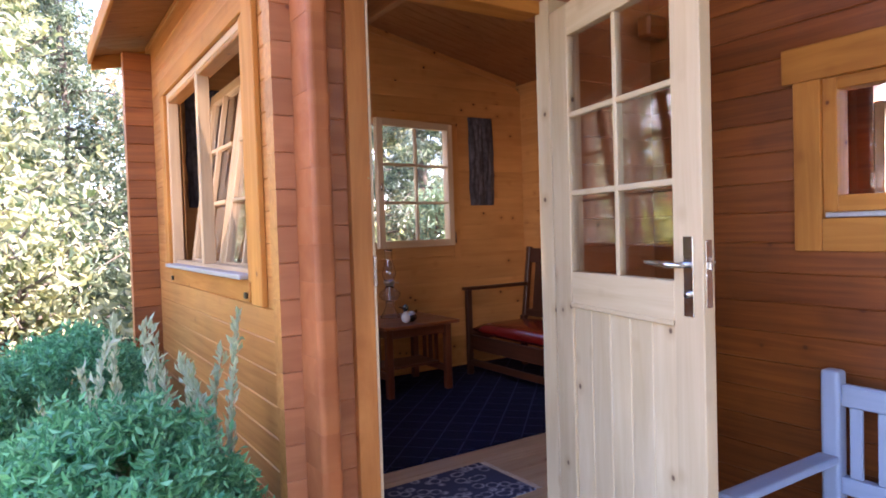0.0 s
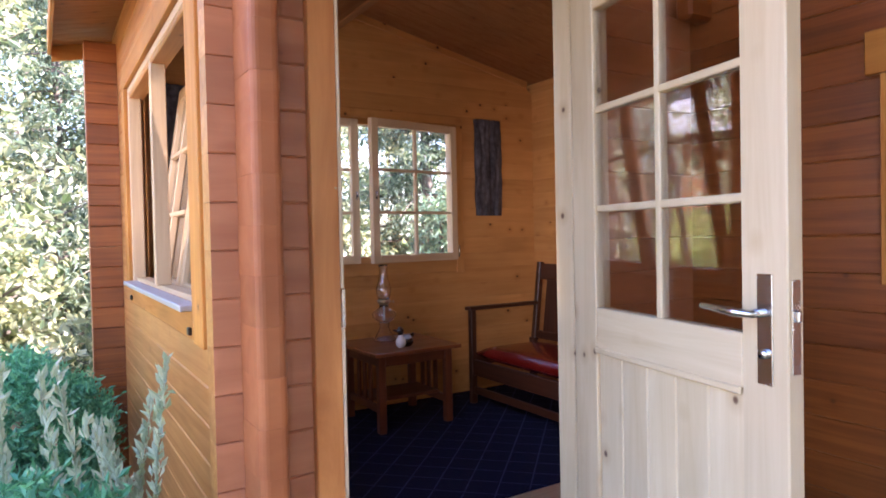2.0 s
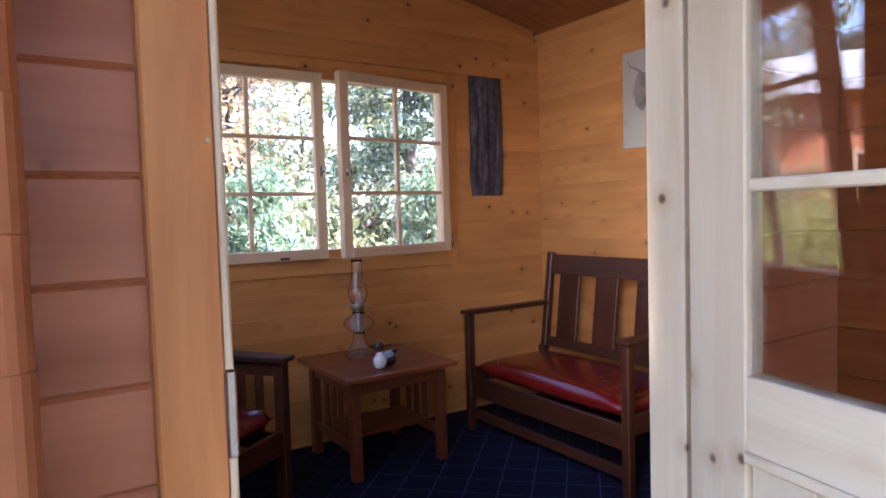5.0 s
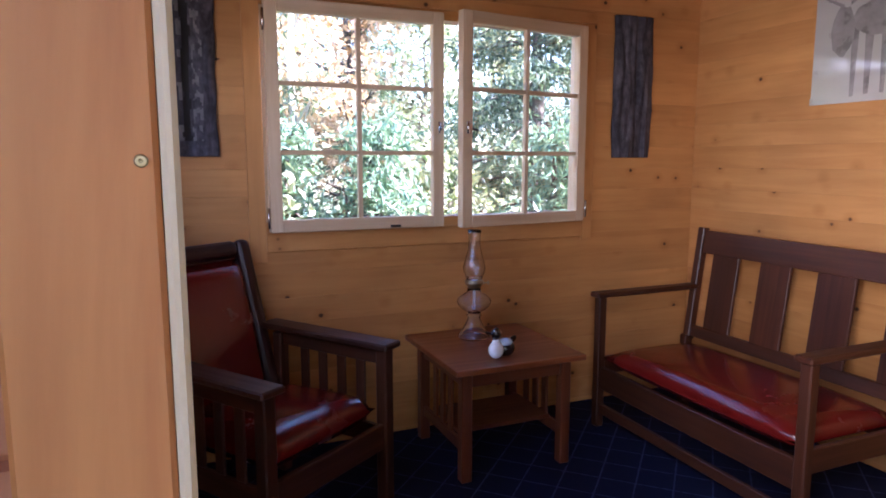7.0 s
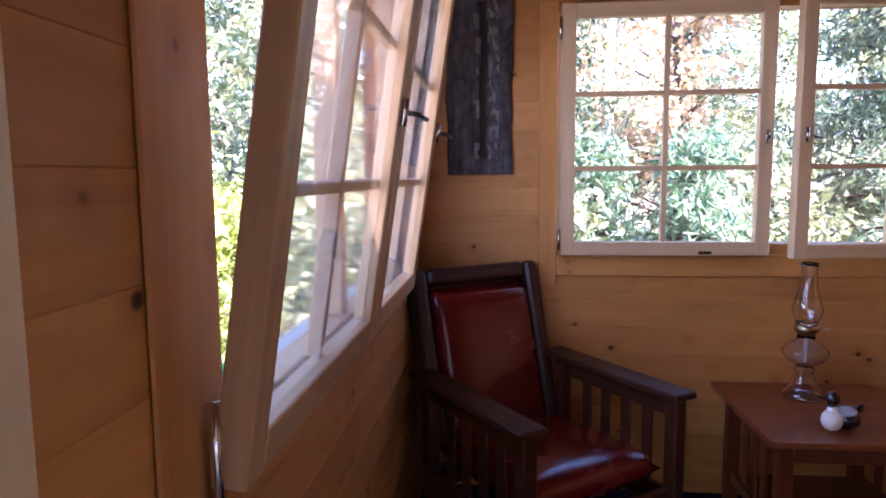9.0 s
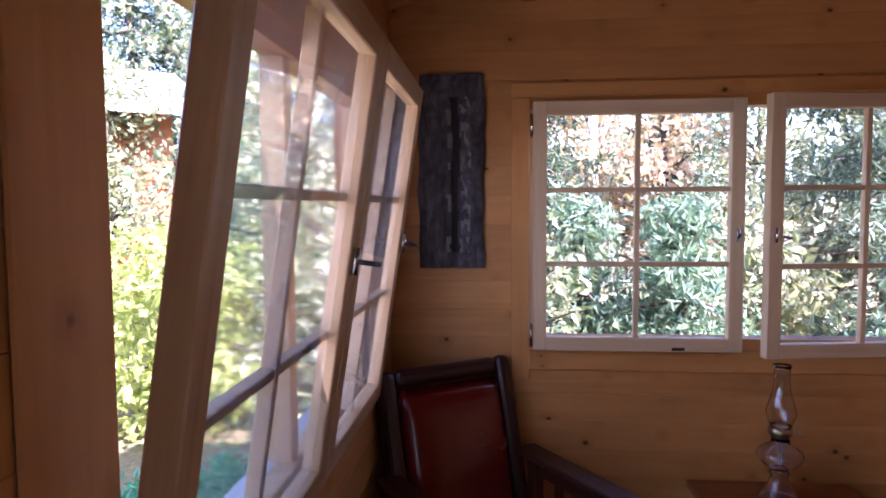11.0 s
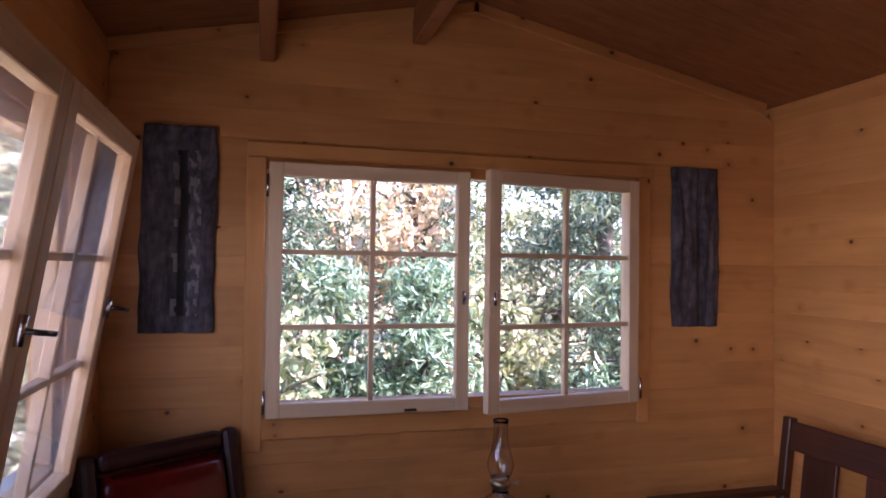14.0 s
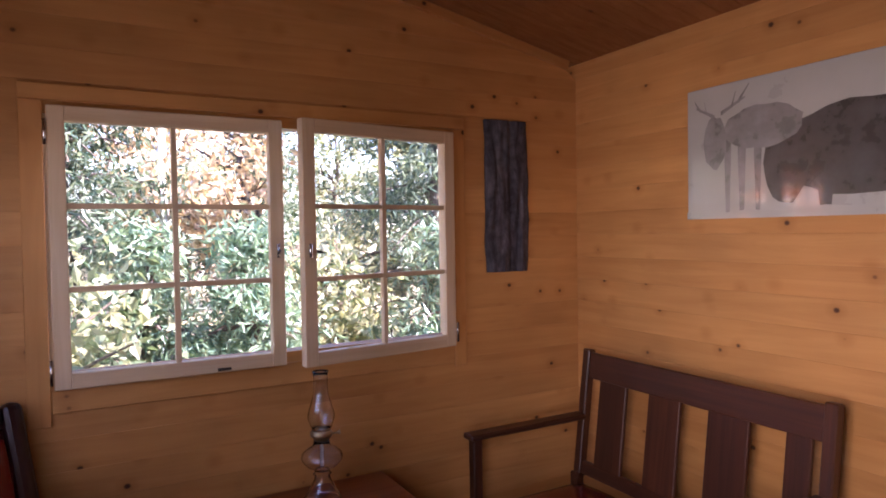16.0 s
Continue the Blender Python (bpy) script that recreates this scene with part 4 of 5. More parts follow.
def side_table():
    t = tagged(empty("side_table"), "square red-brown wooden side table with shelf", "table")
    S = 0.62
    bm = box_bm(S, S, 0.024, 0.004, 2)
    part("tabletop", bm, LITTOP, t, "red-brown tabletop, brightened by painted light", pose(0, 0, 0.494))
    for sx in (-1, 1):
        for sy in (-1, 1):
            bar("leg", (sx * 0.24 - 0.024, sy * 0.24 - 0.024, 0), (sx * 0.24 + 0.024, sy * 0.24 + 0.024, 0.482), TABLEWOOD, t, bevel=0.004)
        bar("apron", (sx * 0.24 - 0.01, -0.215, 0.41), (sx * 0.24 + 0.01, 0.215, 0.481), TABLEWOOD, t)
        bar("apron", (-0.215, sx * 0.24 - 0.01, 0.41), (0.215, sx * 0.24 + 0.01, 0.481), TABLEWOOD, t)
        for k in range(3):
            bar("side_slat", (sx * 0.24 - 0.006, -0.11 + 0.085 * k, 0.17), (sx * 0.24 + 0.006, -0.065 + 0.085 * k, 0.41), TABLEWOOD, t)
        bar("stretcher", (sx * 0.24 - 0.01, -0.215, 0.12), (sx * 0.24 + 0.01, 0.215, 0.17), TABLEWOOD, t)
    part("shelf", box_bm(0.46, 0.30, 0.018, 0.003), TABLEWOOD, t, "", pose(0, 0, 0.18))
    return t


side_table().matrix_world = pose(3.305, 4.845, 0.009)


def oil_lamp():
    t = tagged(empty("oil_lamp"), "clear glass oil lamp with tall chimney", "lamp")
    foot = [(0.061, 0.0), (0.062, 0.008), (0.054, 0.022), (0.040, 0.05), (0.029, 0.078), (0.024, 0.098), (0.031, 0.106), (0.024, 0.114), (0.027, 0.122)]
    part("foot", hollow_bm(foot, 0.004), LAMPGLASS, t, "bell-shaped clear glass foot", smooth=True)
    font = [(0.001, 0.1225), (0.030, 0.124), (0.050, 0.138), (0.064, 0.158), (0.068, 0.172), (0.062, 0.188), (0.044, 0.205), (0.028, 0.216), (0.025, 0.235)]
    part("font", hollow_bm(font, 0.003), LAMPGLASS, t, "squat clear glass oil font", smooth=True)
    part("wick", lathe_bm([(0.006, 0.135), (0.006, 0.236)], 8), WICKW, t, "pale cotton wick")
    part("burner", lathe_bm([(0.024, 0.236), (0.026, 0.245), (0.034, 0.252), (0.036, 0.266), (0.031, 0.275), (0.018, 0.285)]), BRASS, t, "worn brass burner collar", smooth=True)
    rod("wick_knob", [(0.03, 0, 0.255), (0.055, 0, 0.255), (0.062, 0, 0.255)], [0.003, 0.003, 0.009], BRASS, t)
    outer = [(0.030, 0.276), (0.034, 0.29), (0.043, 0.32), (0.044, 0.335), (0.036, 0.37), (0.026, 0.41), (0.0225, 0.45), (0.0235, 0.49), (0.027, 0.505)]
    inner = [(r - 0.0022, z) for r, z in outer][::-1]
    bm = bmesh.new()
    segs = 24
    rings = [[bm.verts.new((r * math.cos(2 * math.pi * i / segs), r * math.sin(2 * math.pi * i / segs), z)) for i in range(segs)] for r, z in outer + inner]
    for a, b in zip(rings, rings[1:] + rings[:1]):
        for i in range(segs):
            bm.faces.new((a[i], a[(i + 1) % segs], b[(i + 1) % segs], b[i]))
    part("chimney", bm, LAMPGLASS, t, "tall clear glass chimney", smooth=True)
    return t


oil_lamp().matrix_world = pose(3.285, 4.985, 0.5155) @ Matrix.Diagonal((1.22, 1.22, 1.02, 1))


def figurine_bm():
    """A small glazed ornament in one piece: white rounded front, dark knob leaning over it, dark rear with a reflection
    painted blue on top.
    """
    bm = bmesh.new()

    def lump(cx, cy, cz, rx, ry, rz, slot, tilt=0.0):
        got = bmesh.ops.create_uvsphere(bm, u_segments=18, v_segments=12, radius=1.0)["verts"]
        bmesh.ops.transform(bm, matrix=pose(cx, cy, cz, 0, tilt, 0) @ Matrix.Diagonal((rx, ry, rz, 1)), verts=got)
        for f in {f for v in got for f in v.link_faces}:
            f.material_index = slot
            f.smooth = True

    lump(0.0, 0.0, 0.038, 0.034, 0.032, 0.038, 0)
    lump(0.0, 0.0, 0.068, 0.018, 0.018, 0.022, 0)
    lump(-0.002, 0.002, 0.087, 0.014, 0.014, 0.010, 1)
    lump(0.002, 0.004, 0.108, 0.022, 0.020, 0.026, 1)
    lump(-0.030, 0.004, 0.112, 0.026, 0.006, 0.006, 1, 18)
    lump(0.058, 0.020, 0.036, 0.042, 0.034, 0.036, 1)
    lump(0.052, 0.014, 0.062, 0.034, 0.026, 0.020, 2)
    lump(0.090, 0.022, 0.068, 0.024, 0.012, 0.012, 1, -40)
    return bm


ornament = part("ornament", figurine_bm(), (WHITEGLAZE, BLACKGLAZE, BLUEREFLECT), m=pose(3.225, 4.640, 0.5155))
tagged(ornament, "small black and white glazed table ornament with painted blue reflection", "ornament")


def bark_board(name, w, h, seed, label, m, split=True):
    """A rough split board with waney edges and a ragged thickness."""
    bm = bmesh.new()
    nx, nz = 40, 110
    random.seed(seed)
    grids = []
    for face in (0, 1):
        g = []
        for j in range(nz + 1):
            row = []
            for i in range(nx + 1):
                u, v = i / nx - 0.5, j / nz - 0.5
                wig = 0.012 * noise.noise((v * 5 + seed, 3.1 * (1 if u > 0 else -1), 0))
                edge = 1 - abs(2 * u) ** 8
                z = 0.012 + (0.02 * edge + 0.012 * noise.noise((u * 9, v * 4 + seed, 2.0)) if face else 0)
                if face:
                    z -= 0.014 * math.exp(-((u - 0.06 - 0.03 * noise.noise((v * 4, seed, 5.0))) / 0.07) ** 2)
                row.append(bm.verts.new((v * h, u * w + wig * abs(2 * u), z if face else 0.0)))
            g.append(row)
        grids.append(g)
        for j in range(nz):
            for i in range(nx):
                fc = bm.faces.new((g[j][i], g[j][i + 1], g[j + 1][i + 1], g[j + 1][i]))
                u, v = (i + 0.5) / nx - 0.5, (j + 0.5) / nz - 0.5
                off = u - 0.06 - 0.03 * noise.noise((v * 4, seed, 5.0))
                if face and abs(v + 0.02) < 0.4 and split:
                    if abs(off) < 0.055 + 0.03 * noise.noise((v * 14, u * 3, seed)):
                        fc.material_index = 1
                    elif (abs(off + 0.09) < 0.03 and noise.noise((v * 9, 1.0, seed)) > 0.05) or (abs(off - 0.16) < 0.075 and noise.noise((v * 24, u * 16, seed)) > 0.08):
                        fc.material_index = 2
    a, b = grids
    for j in range(nz):
        for i in (0, nx):
            bm.faces.new((a[j][i], a[j + 1][i], b[j + 1][i], b[j][i]))
    for i in range(nx):
        for j in (0, nz):
            bm.faces.new((a[j][i], a[j][i + 1], b[j][i + 1], b[j][i]))
    bmesh.ops.recalc_face_normals(bm, faces=bm.faces)
    return tagged(part(name, bm, (BARKBOARD, FISSURE, BAREWOOD), m=m, smooth=True), label, "wall decoration")


WALLFACE = Matrix(((0, 1, 0, 0), (0, 0, -1, 0), (1, 0, 0, 0), (0, 0, 0, 1)))
bark_board("bark_board", 0.27, 0.79, 3, "grey weathered bark board hung on the pine wall", pose(2.045, YB - 0.002, 1.765) @ WALLFACE @ pose(0, 0, 0))
bark_board("bark_board", 0.255, 0.75, 8, "dark weathered bark board hung in the corner", pose(4.34, YB - 0.002, 1.745) @ WALLFACE, False)


def print_shape(parent, pts, mat, lift, name="printed_shape"):
    """A flat printed patch from an outline in the print's own plane."""
    bm = bmesh.new()
    bm.faces.new([bm.verts.new((u, v, lift)) for u, v in pts])
    return part(name, bm, mat, parent)


def blob(cu, cv, ru, rv, n=18, wob=0.08, seed=0):
    return [(cu + ru * math.cos(2 * math.pi * i / n) * (1 + wob * math.sin(3.1 * i + seed)), cv + rv * math.sin(2 * math.pi * i / n) * (1 + wob * math.cos(2.3 * i + seed))) for i in range(n)]


pic = tagged(empty("wall_print", Matrix.Translation((XR - 0.002, 4.466, 1.61)) @ Matrix(((0, 0, -1, 0), (-1, 0, 0, 0), (0, 1, 0, 0), (0, 0, 0, 1)))), "glossy grey print with dark abstract shapes, unframed", "picture")
part("print_sheet", box_bm(1.0, 0.55, 0.012, 0.002), PRINT_BG, pic, "", pose(0.50, 0.275, 0.0065))
print_shape(pic, blob(0.72, 0.235, 0.31, 0.165, 26, 0.03, 2), PRINT_DARK, 0.0140)
print_shape(pic, blob(0.45, 0.21, 0.09, 0.16, 20, 0.04, 1), PRINT_DARK, 0.0144)
print_shape(pic, blob(0.35, 0.355, 0.17, 0.085, 22, 0.05, 4), PRINT_MID, 0.0148)
print_shape(pic, blob(0.14, 0.315, 0.055, 0.11, 18, 0.08), PRINT_MID, 0.0152)
for u, w, lo, hi in ((0.20, 0.018, 0.02, 0.34), (0.265, 0.020, 0.015, 0.32), (0.335, 0.018, 0.03, 0.30), (0.60, 0.035, 0.012, 0.16), (0.83, 0.04, 0.012, 0.16), (0.92, 0.035, 0.012, 0.15)):
    print_shape(pic, [(u - w, hi), (u - w * 0.5, lo), (u + w * 0.5, lo), (u + w, hi)], PRINT_DARK if u > 0.5 else PRINT_MID, 0.0136)
for u0, v0, u1, v1 in ((0.14, 0.42, 0.05, 0.47), (0.07, 0.455, 0.04, 0.50), (0.10, 0.44, 0.09, 0.49), (0.17, 0.43, 0.28, 0.48), (0.25, 0.465, 0.30, 0.53), (0.22, 0.45, 0.24, 0.51)):
    print_shape(pic, [(u0, v0 - 0.008), (u1, v1 - 0.004), (u1, v1 + 0.004), (u0, v0 + 0.010)], PRINT_MID, 0.0156)
print_shape(pic, [(0.0, 0.0), (1.0, 0.0), (1.0, 0.035), (0.8, 0.025), (0.6, 0.04), (0.45, 0.02), (0.3, 0.035), (0.15, 0.02), (0.0, 0.03)], PRINT_BG, 0.0164)

# added window, so that the small porch pane has brightness behind it
sw4 = tagged(empty("window_4"), "added pine-framed window that lets light into the store room", "window", kind="structure")
for lo, hi in (((XR + 0.01, 0.40, 1.08), (XR + 0.08, 0.45, 1.78)), ((XR + 0.01, 2.25, 1.08), (XR + 0.08, 2.30, 1.78)), ((XR + 0.01, 0.45, 1.73), (XR + 0.08, 2.25, 1.78)), ((XR + 0.01, 0.45, 1.08), (XR + 0.08, 2.25, 1.13))):
    bar("window_frame", lo, hi, SASHPINE, sw4)
part("pane", box_bm(0.004, 1.80, 0.60, 0), GLASS, sw4, m=pose(XR + 0.045, 1.35, 1.43)).visible_shadow = False

# rug in the doorway
bm = box_bm(0.66, 0.42, 0.008, 0.003)
rg = tagged(part("rug", bm, RUG, m=pose(2.51, 3.02, 0.0045, 0, 0, 2)), "worn dark patterned doorway rug with pale fringe", "rug")
for s in (-1, 1):
    bm = bmesh.new()
    for k in range(60):
        yy = -0.205 + 0.41 * k / 59
        dx = 0.035 + 0.012 * random.random()
        dy = 0.008 * (random.random() - 0.5)
        bm.faces.new([bm.verts.new(p) for p in ((s * 0.329, yy, 0.0), (s * 0.329, yy + 0.005, 0.0), (s * (0.33 + dx), yy + 0.004 + dy, -0.0035), (s * (0.33 + dx), yy + dy, -0.0035))])
    tagged(part("fringe", bm, WICKW, rg), "pale cotton fringe", kind="stuff")


def garden_bench():
    t = tagged(empty("garden_bench"), "blue-grey painted slatted garden bench", "bench")
    L = 1.35
    for x in (0.035, L - 0.035):
        bar("back_post", (x - 0.032, 0.0, 0), (x + 0.032, 0.06, 0.86), BLUEWOOD, t, bevel=0.014, segments=3)
        bar("front_leg", (x - 0.03, -0.53, 0), (x + 0.03, -0.47, 0.545), BLUEWOOD, t, bevel=0.008)
        bar("armrest", (x - 0.035, -0.58, 0.545), (x + 0.035, -0.001, 0.572), BLUEWOOD, t, bevel=0.008, segments=2)
        bar("side_rail", (x - 0.02, -0.47, 0.33), (x + 0.02, 0.0, 0.40), BLUEWOOD, t)
    bar("top_rail", (0.067, 0.012, 0.74), (L - 0.067, 0.046, 0.815), BLUEWOOD, t, bevel=0.006)
    bar("lower_rail", (0.067, 0.012, 0.44), (L - 0.067, 0.046, 0.50), BLUEWOOD, t)
    n = 14
    for k in range(n):
        x = 0.11 + (L - 0.22) * k / (n - 1)
        bar("back_slat", (x - 0.02, 0.02, 0.50), (x + 0.02, 0.036, 0.74), BLUEWOOD, t)
    for k in range(5):
        bar("seat_slat", (0.03, -0.52 + 0.1 * k, 0.40), (L - 0.03, -0.44 + 0.1 * k, 0.42), BLUEWOOD, t)
    return t


garden_bench().matrix_world = pose(3.27, 1.81, GZ, 0, 0, -90)

# ---------------------------------------------------------------- garden
def cards(rng, centres, size, spread, per, aspect=0.45, droop=0.3):
    """Many small folded leaves round the centres, as one mesh's points and faces."""
    verts, faces = [], []
    n = len(centres) * per
    c = np.repeat(np.array(centres), per, axis=0) + rng.normal(0, spread, (n, 3))
    d = rng.normal(0, 1, (n, 3))
    d[:, 2] -= droop
    d /= np.linalg.norm(d, axis=1, keepdims=True)
    s = np.cross(d, rng.normal(0, 1, (n, 3)))
    s /= np.linalg.norm(s, axis=1, keepdims=True)
    up = np.cross(s, d)
    ln = size * rng.uniform(0.6, 1.35, (n, 1))
    p0, p2 = c, c + d * ln
    mid = c + d * ln * 0.5 + up * ln * 0.12
    p1, p3 = mid + s * ln * aspect * 0.5, mid - s * ln * aspect * 0.5
    v = np.stack([p0, p1, p2, p3], axis=1).reshape(-1, 3)
    f = np.arange(n * 4).reshape(-1, 4)
    return v, f


def leaf_mesh(name, v, f, mat, parent):
    data = bpy.data.meshes.new(name)
    data.from_pydata(v.tolist(), [], f.tolist())
    data.materials.append(mat)
    ob = new(name, data)
    ob.parent = parent
    return ob


def trunk_bm(h, r, rng, lean=0.1):
    pts = [(lean * rng.normal() * t, lean * rng.normal() * t, h * t) for t in (0, 0.2, 0.4, 0.6, 0.8, 1.0)]
    return rod_bm(pts, [r, r * 0.85, r * 0.7, r * 0.5, r * 0.3, r * 0.08], 9), pts


def conifer(seed, h, r, mat, leaves=90, label=""):
    """Tapered trunk, whorls of drooping limbs and sprays of needles along them."""
    rng = np.random.default_rng(seed)
    t = tagged(empty("conifer"), label or "dense green conifer in the garden", "tree", group="garden trees")
    bm, pts = trunk_bm(h, 0.05 * r + 0.05, rng, 0.05)
    part("trunk", bm, BARKM, t, smooth=True)
    limbs = bmesh.new()
    cs = []
    k = 0
    z = 0.25
    while z < h * 0.97:
        for q in range(6):
            a = rng.uniform(0, 2 * math.pi)
            ln = r * (1 - z / h) ** 0.8 * rng.uniform(0.6, 1.12) + 0.1
            tip = np.array((math.cos(a) * ln, math.sin(a) * ln, z - 0.22 * ln + rng.uniform(-0.1, 0.15)))
            base = np.array((0, 0, z))
            for s in np.linspace(0.25, 1.0, max(3, int(ln / 0.16))):
                cs.append(base + (tip - base) * s + rng.normal(0, 0.05, 3))
            b = rod_bm([tuple(base), tuple((base + tip) / 2 + np.array((0, 0, 0.05))), tuple(tip)], [0.018, 0.012, 0.004], 5)
            me = bpy.data.meshes.new("tmp")
            b.to_mesh(me)
            b.free()
            limbs.from_mesh(me)
            bpy.data.meshes.remove(me)
        z += 0.3
    tagged(part("branchwork", limbs, BARKM, t), kind="stuff")
    v, f = cards(rng, cs, 0.10, 0.085, leaves // 2, 0.28, 0.5)
    leaf_mesh("crown", v, f, mat, t)
    return t


def broadleaf(seed, h, r, mat, size=0.09, per=26, label="", low=0.3, kind="broadleaf_tree"):
    rng = np.random.default_rng(seed)
    t = tagged(empty(kind), label or "tall green leafy garden tree", "tree", group="garden trees")
    bm, pts = trunk_bm(h * 0.9, 0.03 + 0.012 * h, rng, 0.16)
    part("trunk", bm, BARKM, t, smooth=True)
    limbs = bmesh.new()
    cs = []
    for k in range(int(16 + 6 * h)):
        a, zz = rng.uniform(0, 2 * math.pi), h * rng.uniform(low, 0.98)
        ln = r * rng.uniform(0.35, 1.0) * (1 - 0.55 * max(0, (zz / h - 0.55) / 0.45))
        base = np.array((0, 0, max(0.1, zz - 0.45 * ln)))
        tip = np.array((math.cos(a) * ln, math.sin(a) * ln, zz))
        for s in np.linspace(0.35, 1.05, 6):
            cs.append(base + (tip - base) * s + rng.normal(0, 0.12, 3))
        b = rod_bm([tuple(base), tuple((base + tip) / 2 + rng.normal(0, 0.05, 3)), tuple(tip)], [0.02, 0.012, 0.004], 5)
        me = bpy.data.meshes.new("tmp")
        b.to_mesh(me)
        b.free()
        limbs.from_mesh(me)
        bpy.data.meshes.remove(me)
    tagged(part("branchwork", limbs, BARKM, t), kind="stuff")
    v, f = cards(rng, cs, size, 0.13, per, 0.5, 0.2)
    leaf_mesh("crown", v, f, mat, t)
    return t


def place(t, x, y, s=1.0, rz=0.0):
    t.matrix_world = pose(x, y, GZ - 0.05, 0, 0, rz) @ Matrix.Diagonal((s, s, s, 1))
    return t


def again(t, x, y, rz, s=1.0):
    return copy_thing(t, pose(x, y, GZ - 0.05, 0, 0, rz) @ Matrix.Diagonal((s, s, s, 1)))


c1 = place(conifer(11, 4.6, 1.25, NEEDLES, 72), 2.35, 8.7)
c2 = place(conifer(12, 6.4, 1.7, NEEDLES, 72), 5.9, 8.9)
c3 = place(conifer(13, 1.9, 0.75, YOUNGFIR, 72, "young blue-green conifer under the window"), 3.55, 7.5)
b1 = place(broadleaf(21, 4.4, 1.6, LEAVES, 0.12, 20), 0.4, 8.9)
b2 = place(broadleaf(22, 4.8, 1.5, AUTUMN, 0.11, 16, "autumn-coloured garden tree with orange leaves"), 4.1, 10.4)
b3 = place(broadleaf(23, 1.7, 0.9, LEAVES, 0.11, 18, "low green shrub behind the cabin", 0.12, "shrub"), 2.3, 7.2)
b4 = place(broadleaf(24, 1.6, 0.95, YELLOWG, 0.11, 18, "yellow-green leafy shrub in the garden", 0.12, "shrub"), -0.4, 7.6)
b5 = place(broadleaf(25, 6.4, 2.3, LEAVES, 0.14, 24), 1.2, 15.0)
again(c3, 5.2, 7.3, 70)
again(c3, 2.9, 7.9, 190)
again(c1, 4.7, 12.0, 70)
again(c1, -0.6, 10.8, 140)
again(c2, 1.6, 12.8, 60)
again(c2, 9.0, 11.5, 200)
again(b2, 2.9, 13.5, 150)
again(b1, 7.2, 12.4, 95)
again(b3, 4.5, 8.3, 80)
again(b3, 0.9, 7.7, 240)
again(b4, -1.7, 6.4, 120)
again(b4, -0.9, 9.2, 40)
again(b5, 4.6, 18.0, 230)
again(b5, -12.0, 22.0, 70)
again(c2, -2.2, 20.0, 30)
again(b5, -14.0, 9.0, 200)
again(b5, 8.0, 18.0, 20)
# beyond the west window: shrubs before the neighbouring house, trees behind it
again(b4, -2.6, 8.4, 300)
again(b4, -3.2, 10.6, 200)
again(b4, -1.9, 11.6, 20)
again(b1, -4.0, 12.3, 260)
again(b5, -5.2, 19.5, 10, 1.7)
again(c2, -8.0, 20.0, 120, 1.9)
again(c2, -3.6, 17.6, 300, 1.5)
again(b5, -11.0, 20.5, 330, 1.7)
again(c2, -10.8, 17.5, 15)
# trees behind the walker, added to shade porch and yard; seen in panes only
again(b5, -2.5, -7.0, 100)
again(c2, 1.0, -6.5, 10)
again(c2, 4.2, -6.0, 80)
again(b5, 7.5, -7.0, 190)
again(b5, 6.4, -2.9, 40)
again(b5, 3.2, -4.3, 310)
again(b5, 0.2, -5.2, 150)


def birch(x, y):
    t = tagged(empty("birch_tree"), "slender pale-barked birch in the garden", "tree", group="garden trees")
    rng = np.random.default_rng(77)
    rod("trunk", [(0, 0, 0), (0.03, 0, 1.2), (-0.05, 0.03, 2.4), (0.05, 0.1, 4.2)], [0.05, 0.042, 0.034, 0.012], BIRCHBARK, t)
    cs = []
    for k in range(14):
        a, z = rng.uniform(0, 6.28), rng.uniform(1.8, 4.1)
        tip = np.array((math.cos(a) * 0.6, math.sin(a) * 0.6, z + 0.2))
        rod("limb", [(0, 0, z - 0.2), tuple(tip * (0.5, 0.5, 1)), tuple(tip)], [0.012, 0.008, 0.003], BIRCHBARK, t, segs=5)
        cs += [tip * (s, s, 1) for s in (0.5, 0.7, 0.9, 1.0)]
    v, f = cards(rng, cs, 0.08, 0.12, 12, 0.6, 0.5)
    leaf_mesh("crown", v, f, AUTUMN, t)
    place(t, x, y)


birch(3.15, 8.7)


def thuja(seed, r, h):
    """A low rounded bush of flat scaly sprays."""
    rng = np.random.default_rng(seed)
    t = tagged(empty("thuja_bush"), "low blue-green evergreen bush beside the cabin", "bush", group="evergreen bushes")
    rod("trunk", [(0, 0, 0), (0, 0, h * 0.5)], [0.03, 0.015], BARKM, t)
    cs, n = [], 900
    for k in range(n):
        d = rng.normal(0, 1, 3)
        d /= np.linalg.norm(d)
        rr = rng.uniform(0.55, 1.0) ** 0.5 * (1 + 0.12 * noise.noise(tuple(d * 2.5)))
        cs.append((d[0] * r * rr, d[1] * r * rr, h * 0.5 + d[2] * h * 0.5 * rr))
    v, f = cards(rng, cs, 0.036, 0.024, 46, 0.36, -0.6)
    leaf_mesh("foliage", v, f, THUJA, t)
    return t


tb = place(thuja(41, 0.43, 0.94), 1.15, 2.74)
copy_thing(tb, pose(0.66, 4.15, GZ - 0.05, 0, 0, 130))
copy_thing(tb, pose(1.18, 4.7, GZ - 0.05, 0, 0, 60))


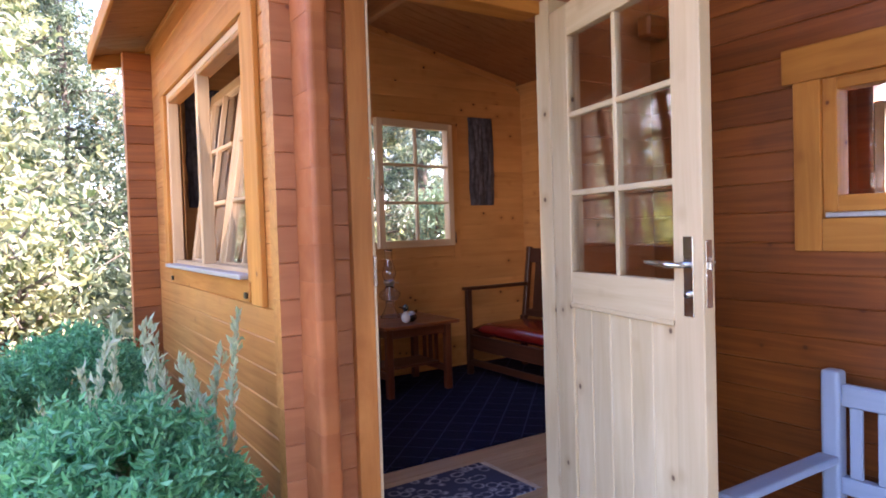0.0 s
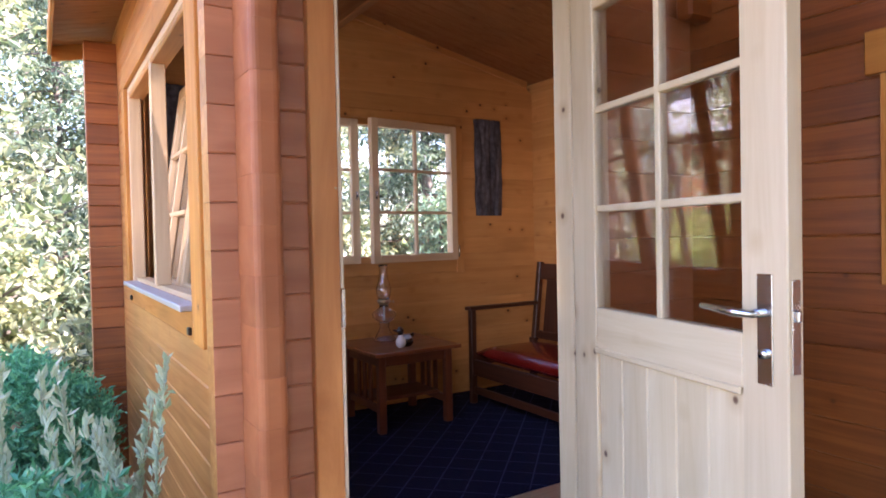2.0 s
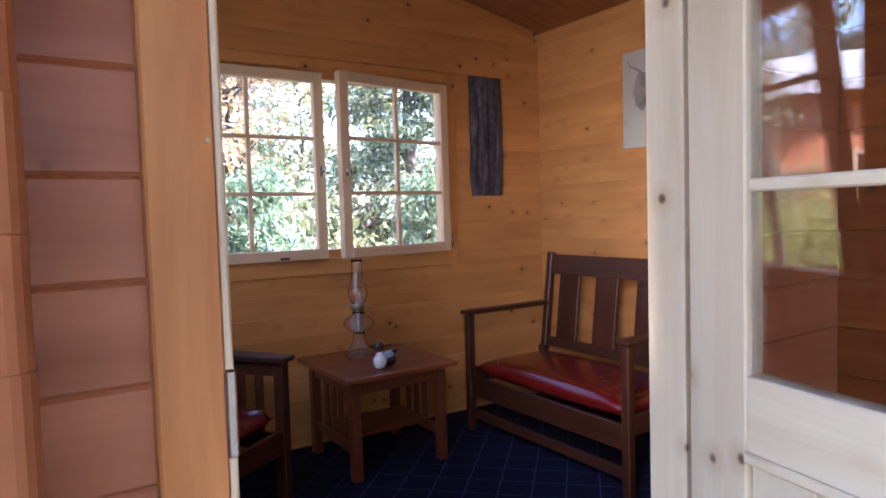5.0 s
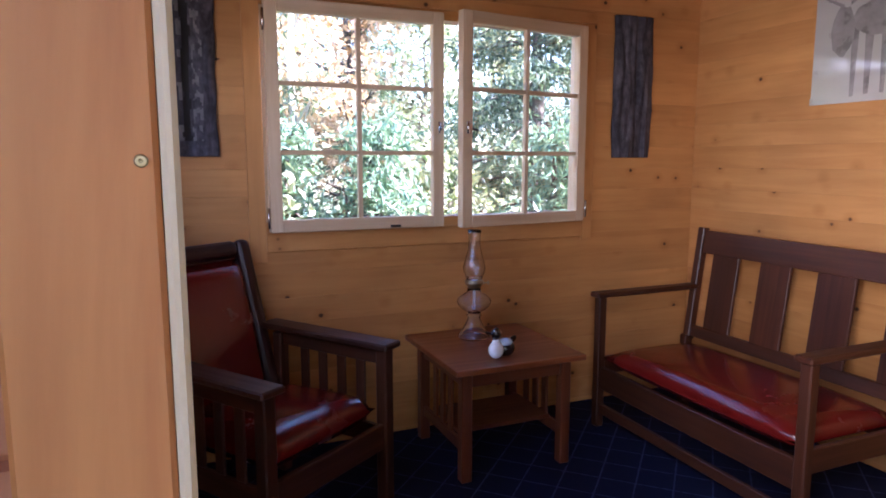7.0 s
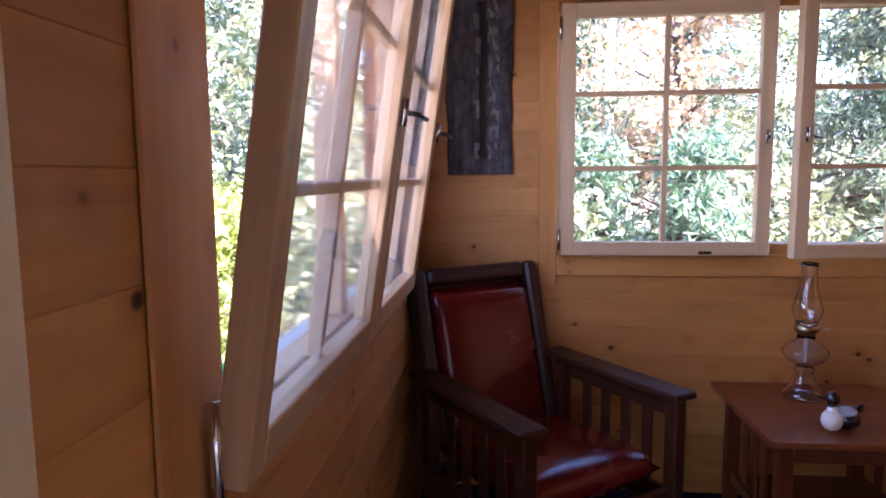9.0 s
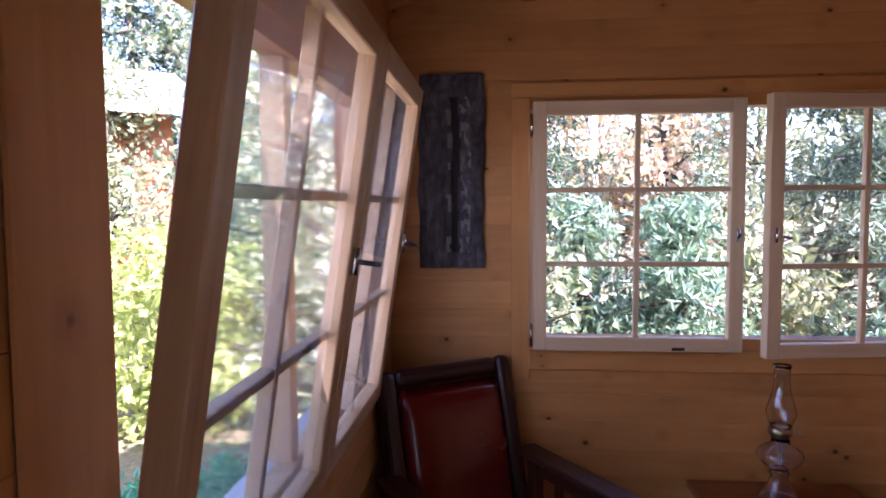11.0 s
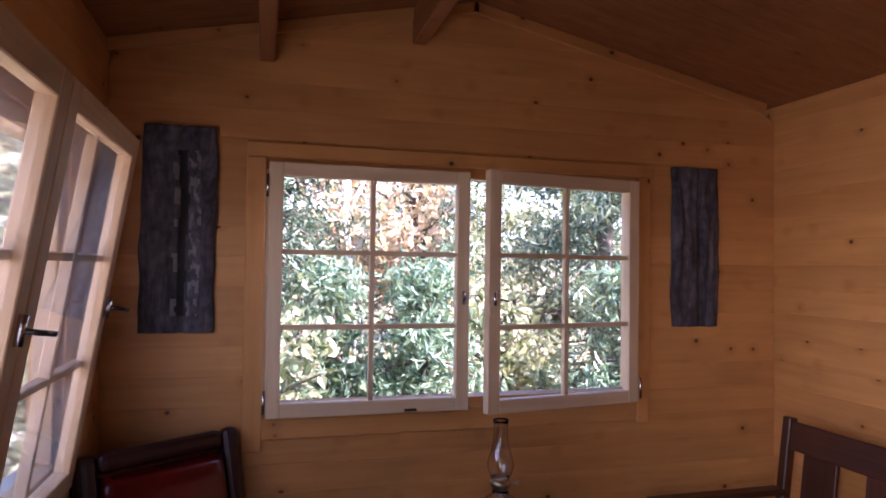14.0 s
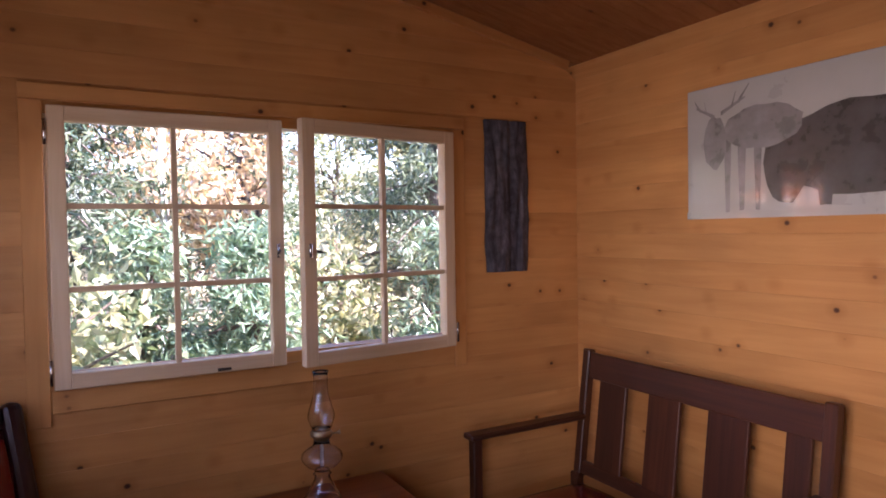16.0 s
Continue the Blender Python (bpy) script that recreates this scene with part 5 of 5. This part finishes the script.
def spikes(seed):
    """Tall slender seed stalks with small upright leaflets along their upper part."""
    rng = np.random.default_rng(seed)
    t = tagged(empty("flower_spikes"), "tall pale grey-green seed stalks above the bush", "plant")
    for k in range(15):
        x, y = -0.24 + 0.46 * k / 14 + rng.normal(0, 0.02), rng.uniform(-0.12, 0.12)
        h = rng.uniform(0.86, 1.05) + (0.20 if k % 3 == 0 else 0.0)
        lx, ly = rng.normal(0, 0.07) - 0.03, rng.normal(0, 0.05)
        stem = [(x, y, 0), (x + lx * 0.3, y + ly * 0.4, h * 0.5), (x + lx * 0.6, y + ly * 0.8, h * 0.8), (x + lx * 1.25, y + ly, h)]
        st = rod("stem", stem, [0.005, 0.0045, 0.0035, 0.0015], SPIKE, t, segs=5)
        cs = []
        for q in np.linspace(0.0, 1, 26):
            f = 0.3 + 0.3 * min(q / 0.6, 1.0) + (0.65 * (q - 0.6) / 0.4 if q > 0.6 else 0.0)
            cs.append((x + lx * f, y + ly * min(1, 0.4 + 0.6 * q), h * (0.5 + 0.49 * q)))
        v, f = cards(rng, cs, 0.040, 0.0045, 5, 0.36, -2.6)
        leaf_mesh("flower_head", v, f, SPIKE, st)
    return t


place(spikes(51), 1.36, 2.98)

# neighbouring house, seen past the garden
house = tagged(empty("neighbour_house", pose(-8.1, 13.0, GZ, 0, 0, 36.9)), "orange timber house with pale grey roof", "house")
part("wall", box_bm(8, 5, 3.5, 0), HOUSEWALL, house, "", pose(0, 0, 1.75))
bm = bmesh.new()
q = [(-4.5, -3.2, 3.35), (4.5, -3.2, 3.35), (4.5, 0, 4.45), (-4.5, 0, 4.45), (-4.5, 3.2, 3.35), (4.5, 3.2, 3.35)]
lo = [bm.verts.new(p) for p in q]
hi = [bm.verts.new((a, b, c + 0.16)) for a, b, c in q]
for k in ((0, 1, 2, 3), (3, 2, 5, 4)):
    bm.faces.new([lo[i] for i in k])
    bm.faces.new([hi[i] for i in k])
for a, b in ((0, 1), (1, 2), (2, 5), (5, 4), (4, 3), (3, 0)):
    bm.faces.new((lo[a], lo[b], hi[b], hi[a]))
bmesh.ops.recalc_face_normals(bm, faces=bm.faces)
part("roof", bm, HOUSEROOF, house, "pale grey roof")
for x in (-4.0, 4.0):
    bm = bmesh.new()
    a, b, c = bm.verts.new((x, -2.5, 3.5)), bm.verts.new((x, 2.5, 3.5)), bm.verts.new((x, 0, 4.36))
    bm.faces.new((a, b, c))
    part("gable", bm, HOUSEWALL, house)
for k in range(22):
    bar("weatherboard", (-4.0, -2.525, 0.2 + 0.15 * k), (4.0, -2.5, 0.345 + 0.15 * k), HOUSEWALL, house, bevel=0.006)
for x in (-2.6, 0.2, 2.4):
    w = bar("window", (x, -2.58, 1.3), (x + 1.0, -2.526, 2.4), SASHPINE, house, "pale framed window")
    pane = part("pane", box_bm(0.9, 0.01, 0.8, 0), BLACKGLAZE, w)
    pane.matrix_basis = pose(0, -0.03, 0)
